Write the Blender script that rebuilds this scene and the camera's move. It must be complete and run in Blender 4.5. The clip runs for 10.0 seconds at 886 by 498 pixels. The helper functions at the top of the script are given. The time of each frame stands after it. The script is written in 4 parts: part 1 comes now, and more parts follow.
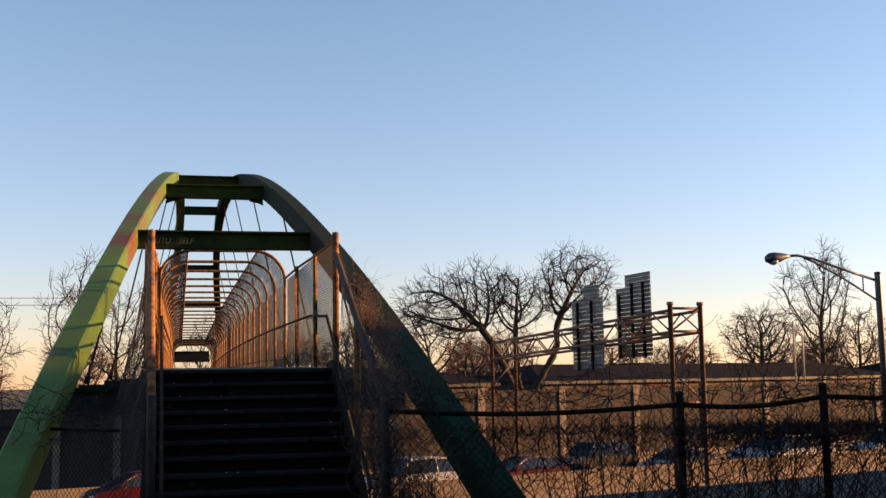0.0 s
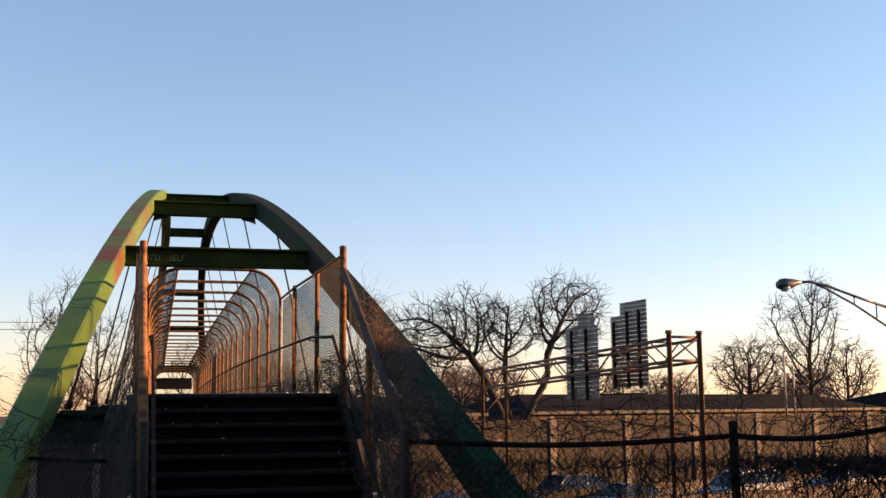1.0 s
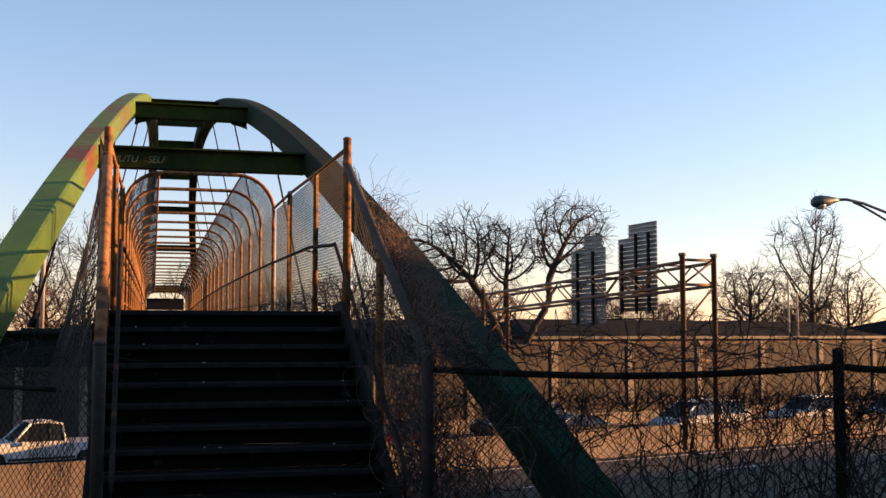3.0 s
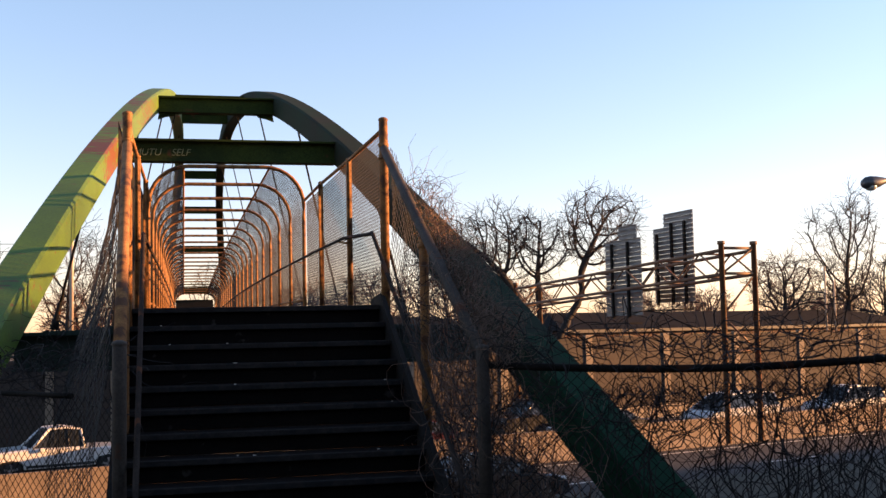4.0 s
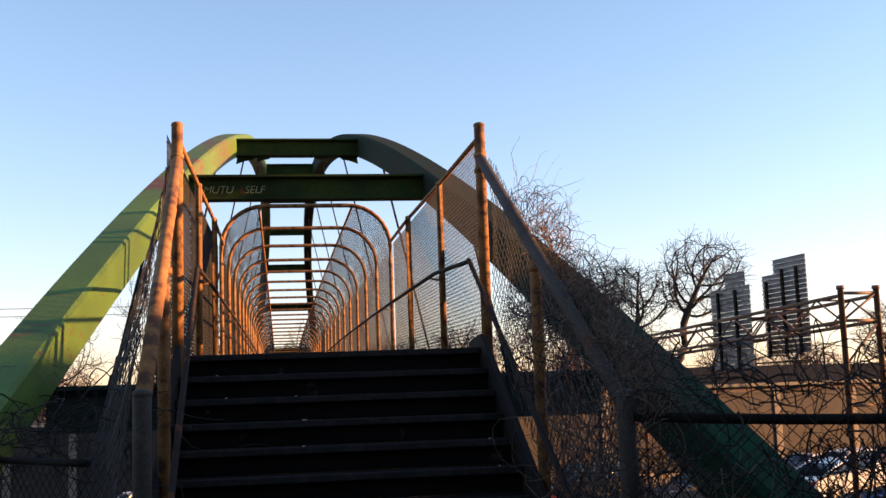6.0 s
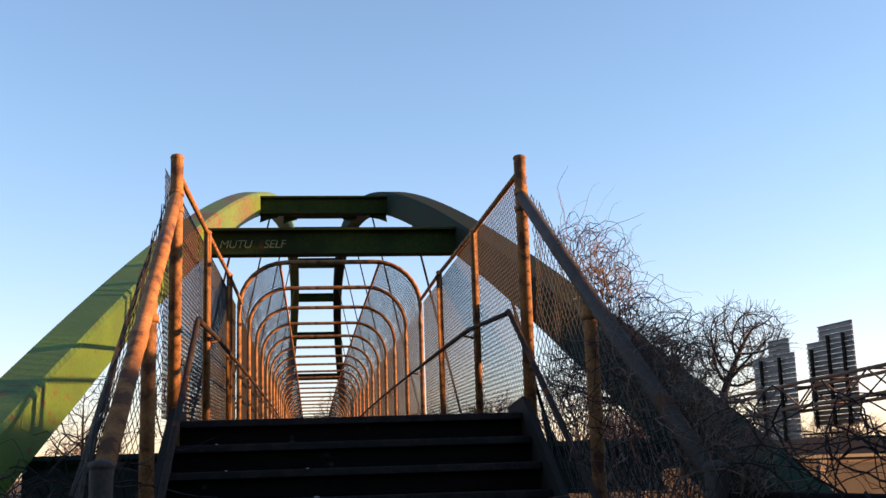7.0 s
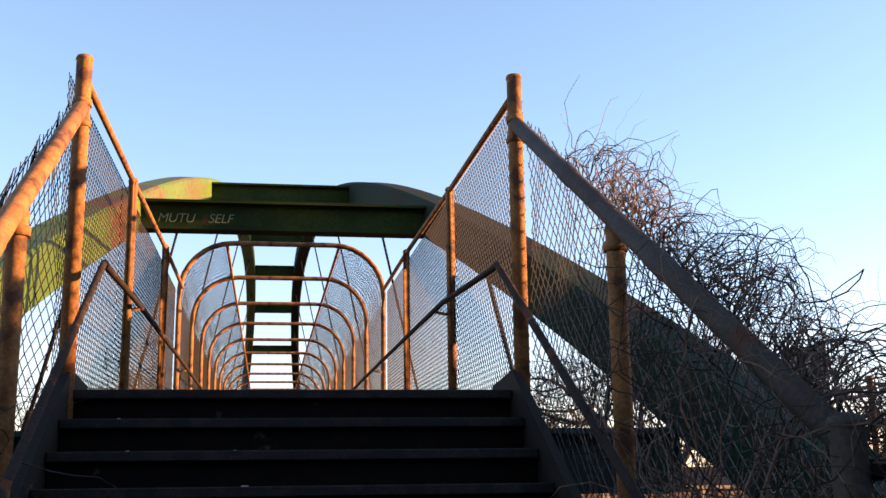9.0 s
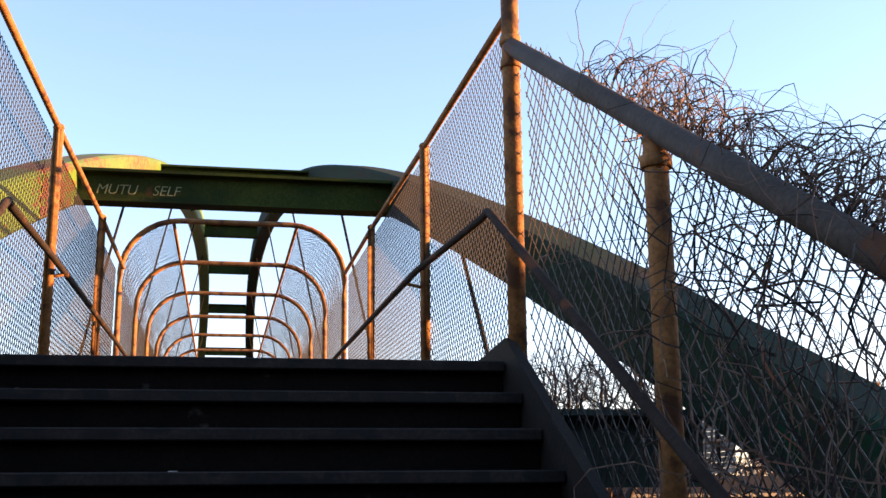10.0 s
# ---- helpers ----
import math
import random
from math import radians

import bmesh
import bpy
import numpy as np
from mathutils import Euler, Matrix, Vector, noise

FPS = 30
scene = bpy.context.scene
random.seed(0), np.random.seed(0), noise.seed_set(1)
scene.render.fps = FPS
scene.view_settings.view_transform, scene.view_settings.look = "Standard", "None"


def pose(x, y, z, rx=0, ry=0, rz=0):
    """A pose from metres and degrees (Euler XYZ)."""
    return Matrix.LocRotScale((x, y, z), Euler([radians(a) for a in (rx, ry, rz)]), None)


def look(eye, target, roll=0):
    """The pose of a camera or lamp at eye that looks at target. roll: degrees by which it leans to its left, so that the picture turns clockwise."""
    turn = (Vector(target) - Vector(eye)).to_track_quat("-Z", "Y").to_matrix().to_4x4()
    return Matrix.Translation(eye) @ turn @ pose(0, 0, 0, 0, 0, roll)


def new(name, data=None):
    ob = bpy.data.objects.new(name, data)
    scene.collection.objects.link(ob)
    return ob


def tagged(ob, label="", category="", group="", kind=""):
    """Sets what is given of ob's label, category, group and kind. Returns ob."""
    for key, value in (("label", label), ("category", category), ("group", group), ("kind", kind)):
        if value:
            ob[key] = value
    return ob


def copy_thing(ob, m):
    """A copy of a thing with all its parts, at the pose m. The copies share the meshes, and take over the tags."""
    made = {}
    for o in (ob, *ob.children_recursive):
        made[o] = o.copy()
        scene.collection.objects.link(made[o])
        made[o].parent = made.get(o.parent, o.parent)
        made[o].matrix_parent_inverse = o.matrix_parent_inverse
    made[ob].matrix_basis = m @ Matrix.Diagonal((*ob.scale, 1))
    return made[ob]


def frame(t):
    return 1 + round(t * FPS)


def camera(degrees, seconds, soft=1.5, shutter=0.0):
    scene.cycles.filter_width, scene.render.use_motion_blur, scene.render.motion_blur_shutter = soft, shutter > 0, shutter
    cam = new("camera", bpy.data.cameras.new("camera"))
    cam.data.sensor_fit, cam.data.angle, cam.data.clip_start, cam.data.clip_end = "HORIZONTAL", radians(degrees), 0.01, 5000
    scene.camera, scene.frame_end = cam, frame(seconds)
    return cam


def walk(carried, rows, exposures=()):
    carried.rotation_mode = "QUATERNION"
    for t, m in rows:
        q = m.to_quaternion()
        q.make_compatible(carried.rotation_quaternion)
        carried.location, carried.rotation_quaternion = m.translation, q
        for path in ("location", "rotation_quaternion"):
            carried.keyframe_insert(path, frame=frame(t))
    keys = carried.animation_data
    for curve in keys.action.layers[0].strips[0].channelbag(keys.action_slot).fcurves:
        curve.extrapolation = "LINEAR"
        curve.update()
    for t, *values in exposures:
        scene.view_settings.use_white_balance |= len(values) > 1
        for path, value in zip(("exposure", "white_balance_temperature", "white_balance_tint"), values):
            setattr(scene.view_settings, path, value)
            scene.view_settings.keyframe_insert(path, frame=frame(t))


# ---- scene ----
cam = camera(43.6, 10.0)
PATH = [
    (0, (-0.818, -14.841, 1.661), (-0.357, -12.909, 1.898), -1.0),
    (0.5, (-0.908, -14.185, 1.667), (-0.426, -12.261, 1.929), -0.7),
    (1, (-0.969, -13.614, 1.637), (-0.478, -11.697, 1.926), -0.6),
    (1.5, (-0.944, -13.007, 1.618), (-0.458, -11.093, 1.937), -0.2),
    (2, (-0.73, -12.15, 1.629), (-0.247, -10.226, 1.885), -0.3),
    (2.2, (-0.689, -11.929, 1.657), (-0.2, -9.999, 1.848), -0.4),
    (3.3, (-0.736, -11.245, 1.593), (-0.228, -9.316, 1.747), -0.0),
    (3.5, (-0.743, -11.054, 1.585), (-0.242, -9.126, 1.759), -0.4),
    (4, (-0.683, -10.585, 1.589), (-0.227, -8.643, 1.738), -1.2),
    (4.5, (-0.65, -10.516, 1.553), (-0.264, -8.557, 1.677), -1.8),
    (5, (-0.608, -10.076, 1.527), (-0.257, -8.111, 1.662), -2.2),
    (5.5, (-0.496, -9.5, 1.491), (-0.17, -7.536, 1.682), -2.4),
    (6, (-0.425, -8.721, 1.501), (-0.129, -6.76, 1.761), -2.0),
    (6.2, (-0.371, -8.444, 1.519), (-0.09, -6.485, 1.807), -1.9),
    (7.3, (-0.284, -7.436, 1.487), (-0.06, -5.489, 1.885), -1.9),
    (7.5, (-0.281, -7.386, 1.441), (-0.067, -5.436, 1.829), -1.9),
    (8, (-0.27, -7.016, 1.396), (-0.049, -5.066, 1.778), -1.6),
    (8.5, (-0.216, -6.491, 1.361), (0.05, -4.55, 1.764), -1.5),
    (9, (-0.16, -5.964, 1.318), (0.148, -4.035, 1.747), -0.8),
    (9.5, (-0.095, -5.377, 1.31), (0.249, -3.455, 1.74), -0.1),
    (10, (-0.092, -4.862, 1.249), (0.291, -2.949, 1.692), -0.6),
]
EXPOSURES = [(0.0, 1.4, 6500, 12), (0.5, 1.58, 6500, 12), (1.3, 1.56, 6500, 12), (2.2, 1.56, 6500, 12), (3.5, 1.6, 6550, 14), (4.1, 1.95, 6700, 16), (4.5, 2.15, 6700, 16), (5.5, 2.2, 6650, 14), (6.0, 1.85, 6400, 12), (7.4, 1.75, 6150, 10), (8.5, 1.92, 6200, 10), (9.0, 2.16, 6450, 12), (9.5, 2.1, 6400, 11), (10.0, 2.48, 6650, 14)]
walk(cam, [(t, look(eye, target, roll)) for t, eye, target, roll in PATH],
     exposures=EXPOSURES)

# exposure keys go with the walk above; world, sun
SUN_AZ, SUN_EL = 94.0, 6.8
world = bpy.data.worlds.new("world")
scene.world = world
world.use_nodes = True
wn = world.node_tree.nodes
sky = wn.new("ShaderNodeTexSky")
sky.sky_type, sky.sun_disc = "NISHITA", False
sky.sun_elevation, sky.sun_rotation = radians(SUN_EL), radians(SUN_AZ)
sky.altitude, sky.air_density, sky.dust_density, sky.ozone_density = 180, 1.0, 0.3, 2.2
wn["Background"].inputs["Strength"].default_value = 0.12
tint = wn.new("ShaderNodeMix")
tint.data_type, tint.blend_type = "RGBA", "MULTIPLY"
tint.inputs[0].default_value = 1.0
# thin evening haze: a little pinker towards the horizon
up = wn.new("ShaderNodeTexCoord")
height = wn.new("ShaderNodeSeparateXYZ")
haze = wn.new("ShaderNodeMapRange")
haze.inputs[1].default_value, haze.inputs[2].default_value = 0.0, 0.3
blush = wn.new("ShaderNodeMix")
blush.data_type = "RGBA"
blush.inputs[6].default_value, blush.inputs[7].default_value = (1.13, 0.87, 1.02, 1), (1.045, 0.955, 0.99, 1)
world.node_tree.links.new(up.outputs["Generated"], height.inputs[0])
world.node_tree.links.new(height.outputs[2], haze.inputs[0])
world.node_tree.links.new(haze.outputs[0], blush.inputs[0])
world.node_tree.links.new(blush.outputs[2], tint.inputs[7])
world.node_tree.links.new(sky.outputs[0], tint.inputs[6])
calm = wn.new("ShaderNodeHueSaturation")
calm.inputs["Saturation"].default_value = 0.93
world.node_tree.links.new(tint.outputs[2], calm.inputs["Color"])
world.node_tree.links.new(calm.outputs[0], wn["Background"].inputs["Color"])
sun_data = bpy.data.lights.new("sun", "SUN")
sun_data.energy, sun_data.angle, sun_data.color = 5.0, radians(0.6), (1.0, 0.5, 0.19)
sun = new("sun", sun_data)
to_sun = Vector((math.sin(radians(SUN_AZ)), math.cos(radians(SUN_AZ)), math.tan(radians(SUN_EL))))
sun.matrix_world = look(to_sun * 60, (0, 0, 0))


# ---- materials ----
def mat(name, a, b=None, rough=0.7, metal=0.0, scale=6.0, fine=60.0, bump=0.15, spot=None, spot_at=0.62, spot_scale=3.0, vary=0.0, spec=0.5):
    """A surface of colour a with cloudy patches of b, fine grain, and worn or rusty spots."""
    m = bpy.data.materials.new(name)
    m.use_nodes = True
    n, k = m.node_tree.nodes, m.node_tree.links.new
    p = n["Principled BSDF"]
    p.inputs["Roughness"].default_value, p.inputs["Metallic"].default_value = rough, metal
    p.inputs["Specular IOR Level"].default_value = spec
    co = n.new("ShaderNodeTexCoord")
    b = b or tuple(c * 0.72 for c in a)

    def cloud(s, detail=5):
        t = n.new("ShaderNodeTexNoise")
        t.inputs["Scale"].default_value, t.inputs["Detail"].default_value = s, detail
        k(co.outputs["Object"], t.inputs["Vector"])
        return t.outputs["Fac"]

    def mixed(fac, c1, c2):
        x = n.new("ShaderNodeMix")
        x.data_type = "RGBA"
        k(fac, x.inputs[0])
        for i, c in ((6, c1), (7, c2)):
            if isinstance(c, tuple):
                x.inputs[i].default_value = (*c, 1)
            else:
                k(c, x.inputs[i])
        return x.outputs[2]

    def ramp(fac, lo, hi):
        r = n.new("ShaderNodeMapRange")
        r.inputs[1].default_value, r.inputs[2].default_value = lo, hi
        k(fac, r.inputs[0])
        return r.outputs[0]

    col = mixed(ramp(cloud(scale), 0.35, 0.65), a, b)
    grain = cloud(fine, 3)
    col = mixed(ramp(grain, 0.3, 0.9), col, tuple(c * 0.6 for c in b))
    if spot:
        col = mixed(ramp(cloud(spot_scale, 8), spot_at, spot_at + 0.05), col, spot)
    if vary:
        info, hsv = n.new("ShaderNodeObjectInfo"), n.new("ShaderNodeHueSaturation")
        r = n.new("ShaderNodeMapRange")
        r.inputs[3].default_value, r.inputs[4].default_value = 1 - vary, 1 + vary
        k(info.outputs["Random"], r.inputs[0])
        k(r.outputs[0], hsv.inputs["Value"])
        k(col, hsv.inputs["Color"])
        col = hsv.outputs[0]
    k(col, p.inputs["Base Color"])
    if bump:
        bm_ = n.new("ShaderNodeBump")
        bm_.inputs["Strength"].default_value, bm_.inputs["Distance"].default_value = bump, 0.01
        k(grain, bm_.inputs["Height"])
        k(bm_.outputs[0], p.inputs["Normal"])
    return m


RUST = (0.16, 0.055, 0.025)
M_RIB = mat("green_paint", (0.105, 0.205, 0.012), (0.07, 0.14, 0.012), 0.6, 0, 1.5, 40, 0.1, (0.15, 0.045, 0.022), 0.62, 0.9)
# right rib: the rib green with its shade darkened into the colour
M_RIB_SHADED = mat("shaded_green_paint", (0.01, 0.036, 0.018), (0.024, 0.027, 0.018), 0.85, 0, 0.8, 40, 0.1, (0.04, 0.026, 0.018), 0.68, 1.6, spec=0.12)
# braces: same green, darkened for faces the sun does not reach
M_BRACE = mat("shaded_brace_green", (0.046, 0.064, 0.012), (0.018, 0.03, 0.009), 0.85, 0, 1.5, 40, 0.1, (0.1, 0.035, 0.018), 0.64, 1.8, spec=0.12)
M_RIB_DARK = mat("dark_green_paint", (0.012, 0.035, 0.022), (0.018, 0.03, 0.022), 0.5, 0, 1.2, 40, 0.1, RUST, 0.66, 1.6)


def rust_patches(m, spots):
    """Flaked, rusty places of the paint round the given spots (centre, reach)."""
    n, k = m.node_tree.nodes, m.node_tree.links.new
    base = n["Principled BSDF"].inputs["Base Color"]
    before = base.links[0].from_socket
    co = n.new("ShaderNodeTexCoord")
    noise = n.new("ShaderNodeTexNoise")
    noise.inputs["Scale"].default_value, noise.inputs["Detail"].default_value = 1.0, 10
    noise.inputs["Roughness"].default_value = 0.7
    stretch = n.new("ShaderNodeMapping")
    stretch.inputs["Scale"].default_value = (2.2, 8.0, 13.0)
    k(co.outputs["Object"], stretch.inputs["Vector"])
    k(stretch.outputs["Vector"], noise.inputs["Vector"])
    total = noise.outputs["Fac"]
    for centre, reach, gain in spots:
        far = n.new("ShaderNodeVectorMath")
        far.operation = "DISTANCE"
        far.inputs[1].default_value = centre
        k(co.outputs["Object"], far.inputs[0])
        fall = n.new("ShaderNodeMapRange")
        fall.inputs[2].default_value, fall.inputs[3].default_value, fall.inputs[4].default_value = reach, gain, 0.0
        k(far.outputs["Value"], fall.inputs[0])
        add = n.new("ShaderNodeMath")
        k(total, add.inputs[0])
        k(fall.outputs[0], add.inputs[1])
        total = add.outputs[0]
    edge = n.new("ShaderNodeMapRange")
    edge.inputs[1].default_value, edge.inputs[2].default_value = 0.625, 0.645
    k(total, edge.inputs[0])
    mix = n.new("ShaderNodeMix")
    mix.data_type = "RGBA"
    k(edge.outputs[0], mix.inputs[0])
    k(before, mix.inputs[6])
    mix.inputs[7].default_value = (0.125, 0.038, 0.011, 1)
    k(mix.outputs[2], base)


rust_patches(M_RIB, (((-1.9, 5.5, 4.1), 1.15, 0.3), ((-1.85, 7.3, 4.8), 1.2, 0.2), ((-1.6, 10.5, 5.9), 3.0, 0.15), ((-2.5, 0.3, 1.9), 1.0, 0.09)))


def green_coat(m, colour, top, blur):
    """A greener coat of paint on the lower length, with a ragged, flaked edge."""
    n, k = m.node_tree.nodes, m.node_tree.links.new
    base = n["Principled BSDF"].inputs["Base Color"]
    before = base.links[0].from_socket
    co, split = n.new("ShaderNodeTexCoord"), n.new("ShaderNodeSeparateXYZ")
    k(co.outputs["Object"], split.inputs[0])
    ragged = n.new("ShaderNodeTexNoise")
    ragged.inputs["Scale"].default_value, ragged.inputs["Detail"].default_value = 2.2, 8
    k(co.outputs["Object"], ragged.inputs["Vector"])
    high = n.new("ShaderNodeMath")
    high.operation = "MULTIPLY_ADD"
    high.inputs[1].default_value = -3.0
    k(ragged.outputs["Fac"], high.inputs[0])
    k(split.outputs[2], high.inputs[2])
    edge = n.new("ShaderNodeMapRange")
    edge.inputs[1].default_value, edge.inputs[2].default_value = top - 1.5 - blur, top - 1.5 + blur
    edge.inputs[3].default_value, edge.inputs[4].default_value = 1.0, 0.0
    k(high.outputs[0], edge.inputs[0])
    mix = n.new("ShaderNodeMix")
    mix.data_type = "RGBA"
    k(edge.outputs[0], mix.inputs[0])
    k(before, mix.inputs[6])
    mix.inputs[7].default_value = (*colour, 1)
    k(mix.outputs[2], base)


green_coat(M_RIB_SHADED, (0.005, 0.036, 0.017), 1.2, 0.2)
# rusty pipe; the dark mottling also stands in for the wire's shadow bands
M_PIPE = mat("rust_and_shadow_pipe", (0.4, 0.195, 0.068), (0.19, 0.08, 0.028), 0.75, 0.0, 9, 70, 0.25, (0.1, 0.046, 0.024), 0.57, 9.0, spec=0.25)
# pipes seen from their shade side: the shade is in this darker grey
M_PIPE_SHADED = mat("shaded_pipe", (0.085, 0.07, 0.058), (0.055, 0.044, 0.036), 0.75, 0.0, 5, 60, 0.25, (0.09, 0.04, 0.022), 0.6, 4, spec=0.2)
M_WIRE = mat("galvanised_wire", (0.035, 0.031, 0.027), (0.024, 0.02, 0.017), 0.65, 0.2, 9, 80, 0)
M_STEEL = mat("dark_steel", (0.021, 0.017, 0.013), (0.014, 0.012, 0.01), 0.8, 0.0, 3, 50, 0.2, RUST, 0.68, 2, spec=0.15)
M_CONC = mat("concrete", (0.11, 0.1, 0.085), (0.08, 0.07, 0.06), 0.9, 0, 1.2, 30, 0.3, (0.2, 0.17, 0.14), 0.66, 0.8)
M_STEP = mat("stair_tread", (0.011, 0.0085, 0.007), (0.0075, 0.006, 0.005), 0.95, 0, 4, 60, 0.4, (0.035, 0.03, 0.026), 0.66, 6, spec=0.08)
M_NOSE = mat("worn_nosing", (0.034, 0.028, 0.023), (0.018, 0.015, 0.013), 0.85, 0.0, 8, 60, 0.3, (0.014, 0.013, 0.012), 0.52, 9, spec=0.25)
M_ROAD = mat("asphalt", (0.065, 0.06, 0.057), (0.045, 0.042, 0.042), 0.9, 0, 0.4, 30, 0.3, spec=0.15)
M_PAINT = mat("road_paint", (0.7, 0.68, 0.62), (0.5, 0.48, 0.43), 0.7, 0, 3, 40, 0.1, (0.15, 0.14, 0.13), 0.6, 6)
M_GRASS = mat("winter_grass", (0.048, 0.038, 0.022), (0.03, 0.026, 0.016), 1.0, 0, 1.0, 25, 0.8, (0.06, 0.05, 0.03), 0.6, 3)
M_BARK = mat("bark", (0.035, 0.026, 0.02), (0.024, 0.018, 0.015), 0.95, 0, 3, 30, 0.5)
M_TWIG = mat("twig", (0.045, 0.03, 0.024), (0.032, 0.022, 0.018), 0.9, 0, 2, 20, 0)
M_TWIG_RED = mat("reddish_twig", (0.11, 0.05, 0.034), (0.08, 0.036, 0.026), 0.9, 0, 2, 20, 0)
M_VINE = mat("dry_vine", (0.2, 0.125, 0.085), (0.11, 0.068, 0.048), 0.9, 0, 9, 50, 0.2, (0.15, 0.055, 0.028), 0.58, 5)
M_VINE_DARK = mat("dark_vine", (0.024, 0.017, 0.014), (0.014, 0.011, 0.01), 0.95, 0, 9, 50, 0.2)
M_ROOF = mat("dark_shingle", (0.016, 0.014, 0.014), (0.011, 0.01, 0.01), 0.95, 0, 0.6, 12, 0.5, spec=0.05)
M_FASCIA = mat("pale_fascia", (0.05, 0.044, 0.04), (0.036, 0.032, 0.029), 0.7, 0, 1, 20, 0.1)
M_BRICK = mat("dull_brick", (0.12, 0.075, 0.055), (0.09, 0.055, 0.045), 0.95, 0, 1, 20, 0.3)
M_SIGN = mat("sign_back_aluminium", (0.24, 0.235, 0.23), (0.18, 0.175, 0.17), 0.6, 0.2, 1.5, 30, 0.1)
M_GANTRY = mat("gantry_steel", (0.22, 0.125, 0.07), (0.15, 0.082, 0.047), 0.7, 0.1, 2, 30, 0.2, RUST, 0.6, 2)
M_LAMP = mat("lamp_alloy", (0.12, 0.12, 0.125), (0.08, 0.08, 0.085), 0.45, 0.6, 4, 30, 0.1)
M_HANDRAIL = mat("handrail_steel", (0.045, 0.033, 0.026), (0.03, 0.022, 0.018), 0.85, 0.0, 6, 50, 0.2, (0.1, 0.04, 0.02), 0.6, 5, spec=0.1)
M_LENS = mat("lamp_lens", (0.55, 0.55, 0.5), (0.45, 0.45, 0.4), 0.25, 0, 4, 30, 0)
M_POLE = mat("pale_pole", (0.5, 0.42, 0.34), (0.4, 0.32, 0.25), 0.7, 0, 2, 20, 0.1)
M_CHALK = mat("chalky_paint", (0.34, 0.36, 0.2), (0.14, 0.16, 0.07), 0.8, 0, 6, 50, 0)
M_WIREBLACK = mat("cable", (0.04, 0.04, 0.045), None, 0.7, 0, 3, 20, 0)


# ---- builders ----
def part(name, bm, material, parent=None, label="", smooth=False):
    me = bpy.data.meshes.new(name)
    bm.normal_update()
    if smooth:
        for f in bm.faces:
            f.smooth = True
    bm.to_mesh(me)
    bm.free()
    me.materials.append(material)
    ob = new(name, me)
    if parent:
        ob.parent = parent
    if label:
        tagged(ob, label)
    return ob


def mesh_part(name, verts, faces, material, parent=None, label=""):
    me = bpy.data.meshes.new(name)
    me.from_pydata([tuple(v) for v in verts], [], faces)
    me.update()
    me.materials.append(material)
    ob = new(name, me)
    if parent:
        ob.parent = parent
    if label:
        tagged(ob, label)
    return ob


def empty(name, at=(0, 0, 0), label="", category="", group="", kind=""):
    ob = new(name)
    ob.location = at
    ob.empty_display_size = 0.2
    return tagged(ob, label, category, group, kind)


def box(bm, lo, hi, bev=0.0, m=None):
    r = bmesh.ops.create_cube(bm, size=1.0)
    vs = r["verts"]
    for v in vs:
        v.co = Vector([lo[i] + (v.co[i] + 0.5) * (hi[i] - lo[i]) for i in range(3)])
    if bev:
        es = list({e for v in vs for e in v.link_edges})
        out = bmesh.ops.bevel(bm, geom=es, offset=bev, segments=1, affect="EDGES")
        vs = list({v for f in out["faces"] for v in f.verts} | {v for v in vs if v.is_valid})
    if m:
        bmesh.ops.transform(bm, matrix=m, verts=[v for v in vs if v.is_valid])
    return bm


def boxes(*items, bev=0.0):
    bm = bmesh.new()
    for lo, hi in items:
        box(bm, lo, hi, bev)
    return bm


def frame_of(d):
    d = d.normalized()
    side = d.cross(Vector((0, 0, 1)))
    if side.length < 1e-3:
        side = Vector((1, 0, 0))
    side.normalize()
    return side, side.cross(d).normalized()


def tube_data(path, radius, sides=8, verts=None, faces=None, cap=True):
    """A round tube along a path of points; radius is a number or one per point."""
    verts, faces = ([] if verts is None else verts), ([] if faces is None else faces)
    pts = [Vector(p) for p in path]
    base = len(verts)
    n = len(pts)
    for i, p in enumerate(pts):
        d = (pts[min(i + 1, n - 1)] - pts[max(i - 1, 0)])
        a, b = frame_of(d)
        r = radius[i] if isinstance(radius, (list, tuple)) else radius
        for j in range(sides):
            w = 2 * math.pi * j / sides
            verts.append(p + a * (r * math.cos(w)) + b * (r * math.sin(w)))
    for i in range(n - 1):
        for j in range(sides):
            q = base + i * sides
            faces.append((q + j, q + (j + 1) % sides, q + sides + (j + 1) % sides, q + sides + j))
    if cap:
        faces.append(tuple(base + j for j in reversed(range(sides))))
        faces.append(tuple(base + (n - 1) * sides + j for j in range(sides)))
    return verts, faces


def tube(name, path, radius, material, parent=None, sides=10, label=""):
    v, f = tube_data(path, radius, sides)
    ob = mesh_part(name, v, f, material, parent, label)
    for poly in ob.data.polygons:
        poly.use_smooth = len(poly.vertices) == 4
    return ob


def post(name, x, y, z0, z1, r, material, parent, cap=True, label=""):
    """A pipe post with a domed cap."""
    path = [(x, y, z0), (x, y, z1 - r)]
    rad = [r, r]
    if cap:
        path += [(x, y, z1 - 0.035), (x, y, z1 - 0.03), (x, y, z1 - 0.01), (x, y, z1)]
        rad += [r, r * 1.13, r * 0.95, r * 0.35]
    return tube(name, path, rad, material, parent, 12, label)


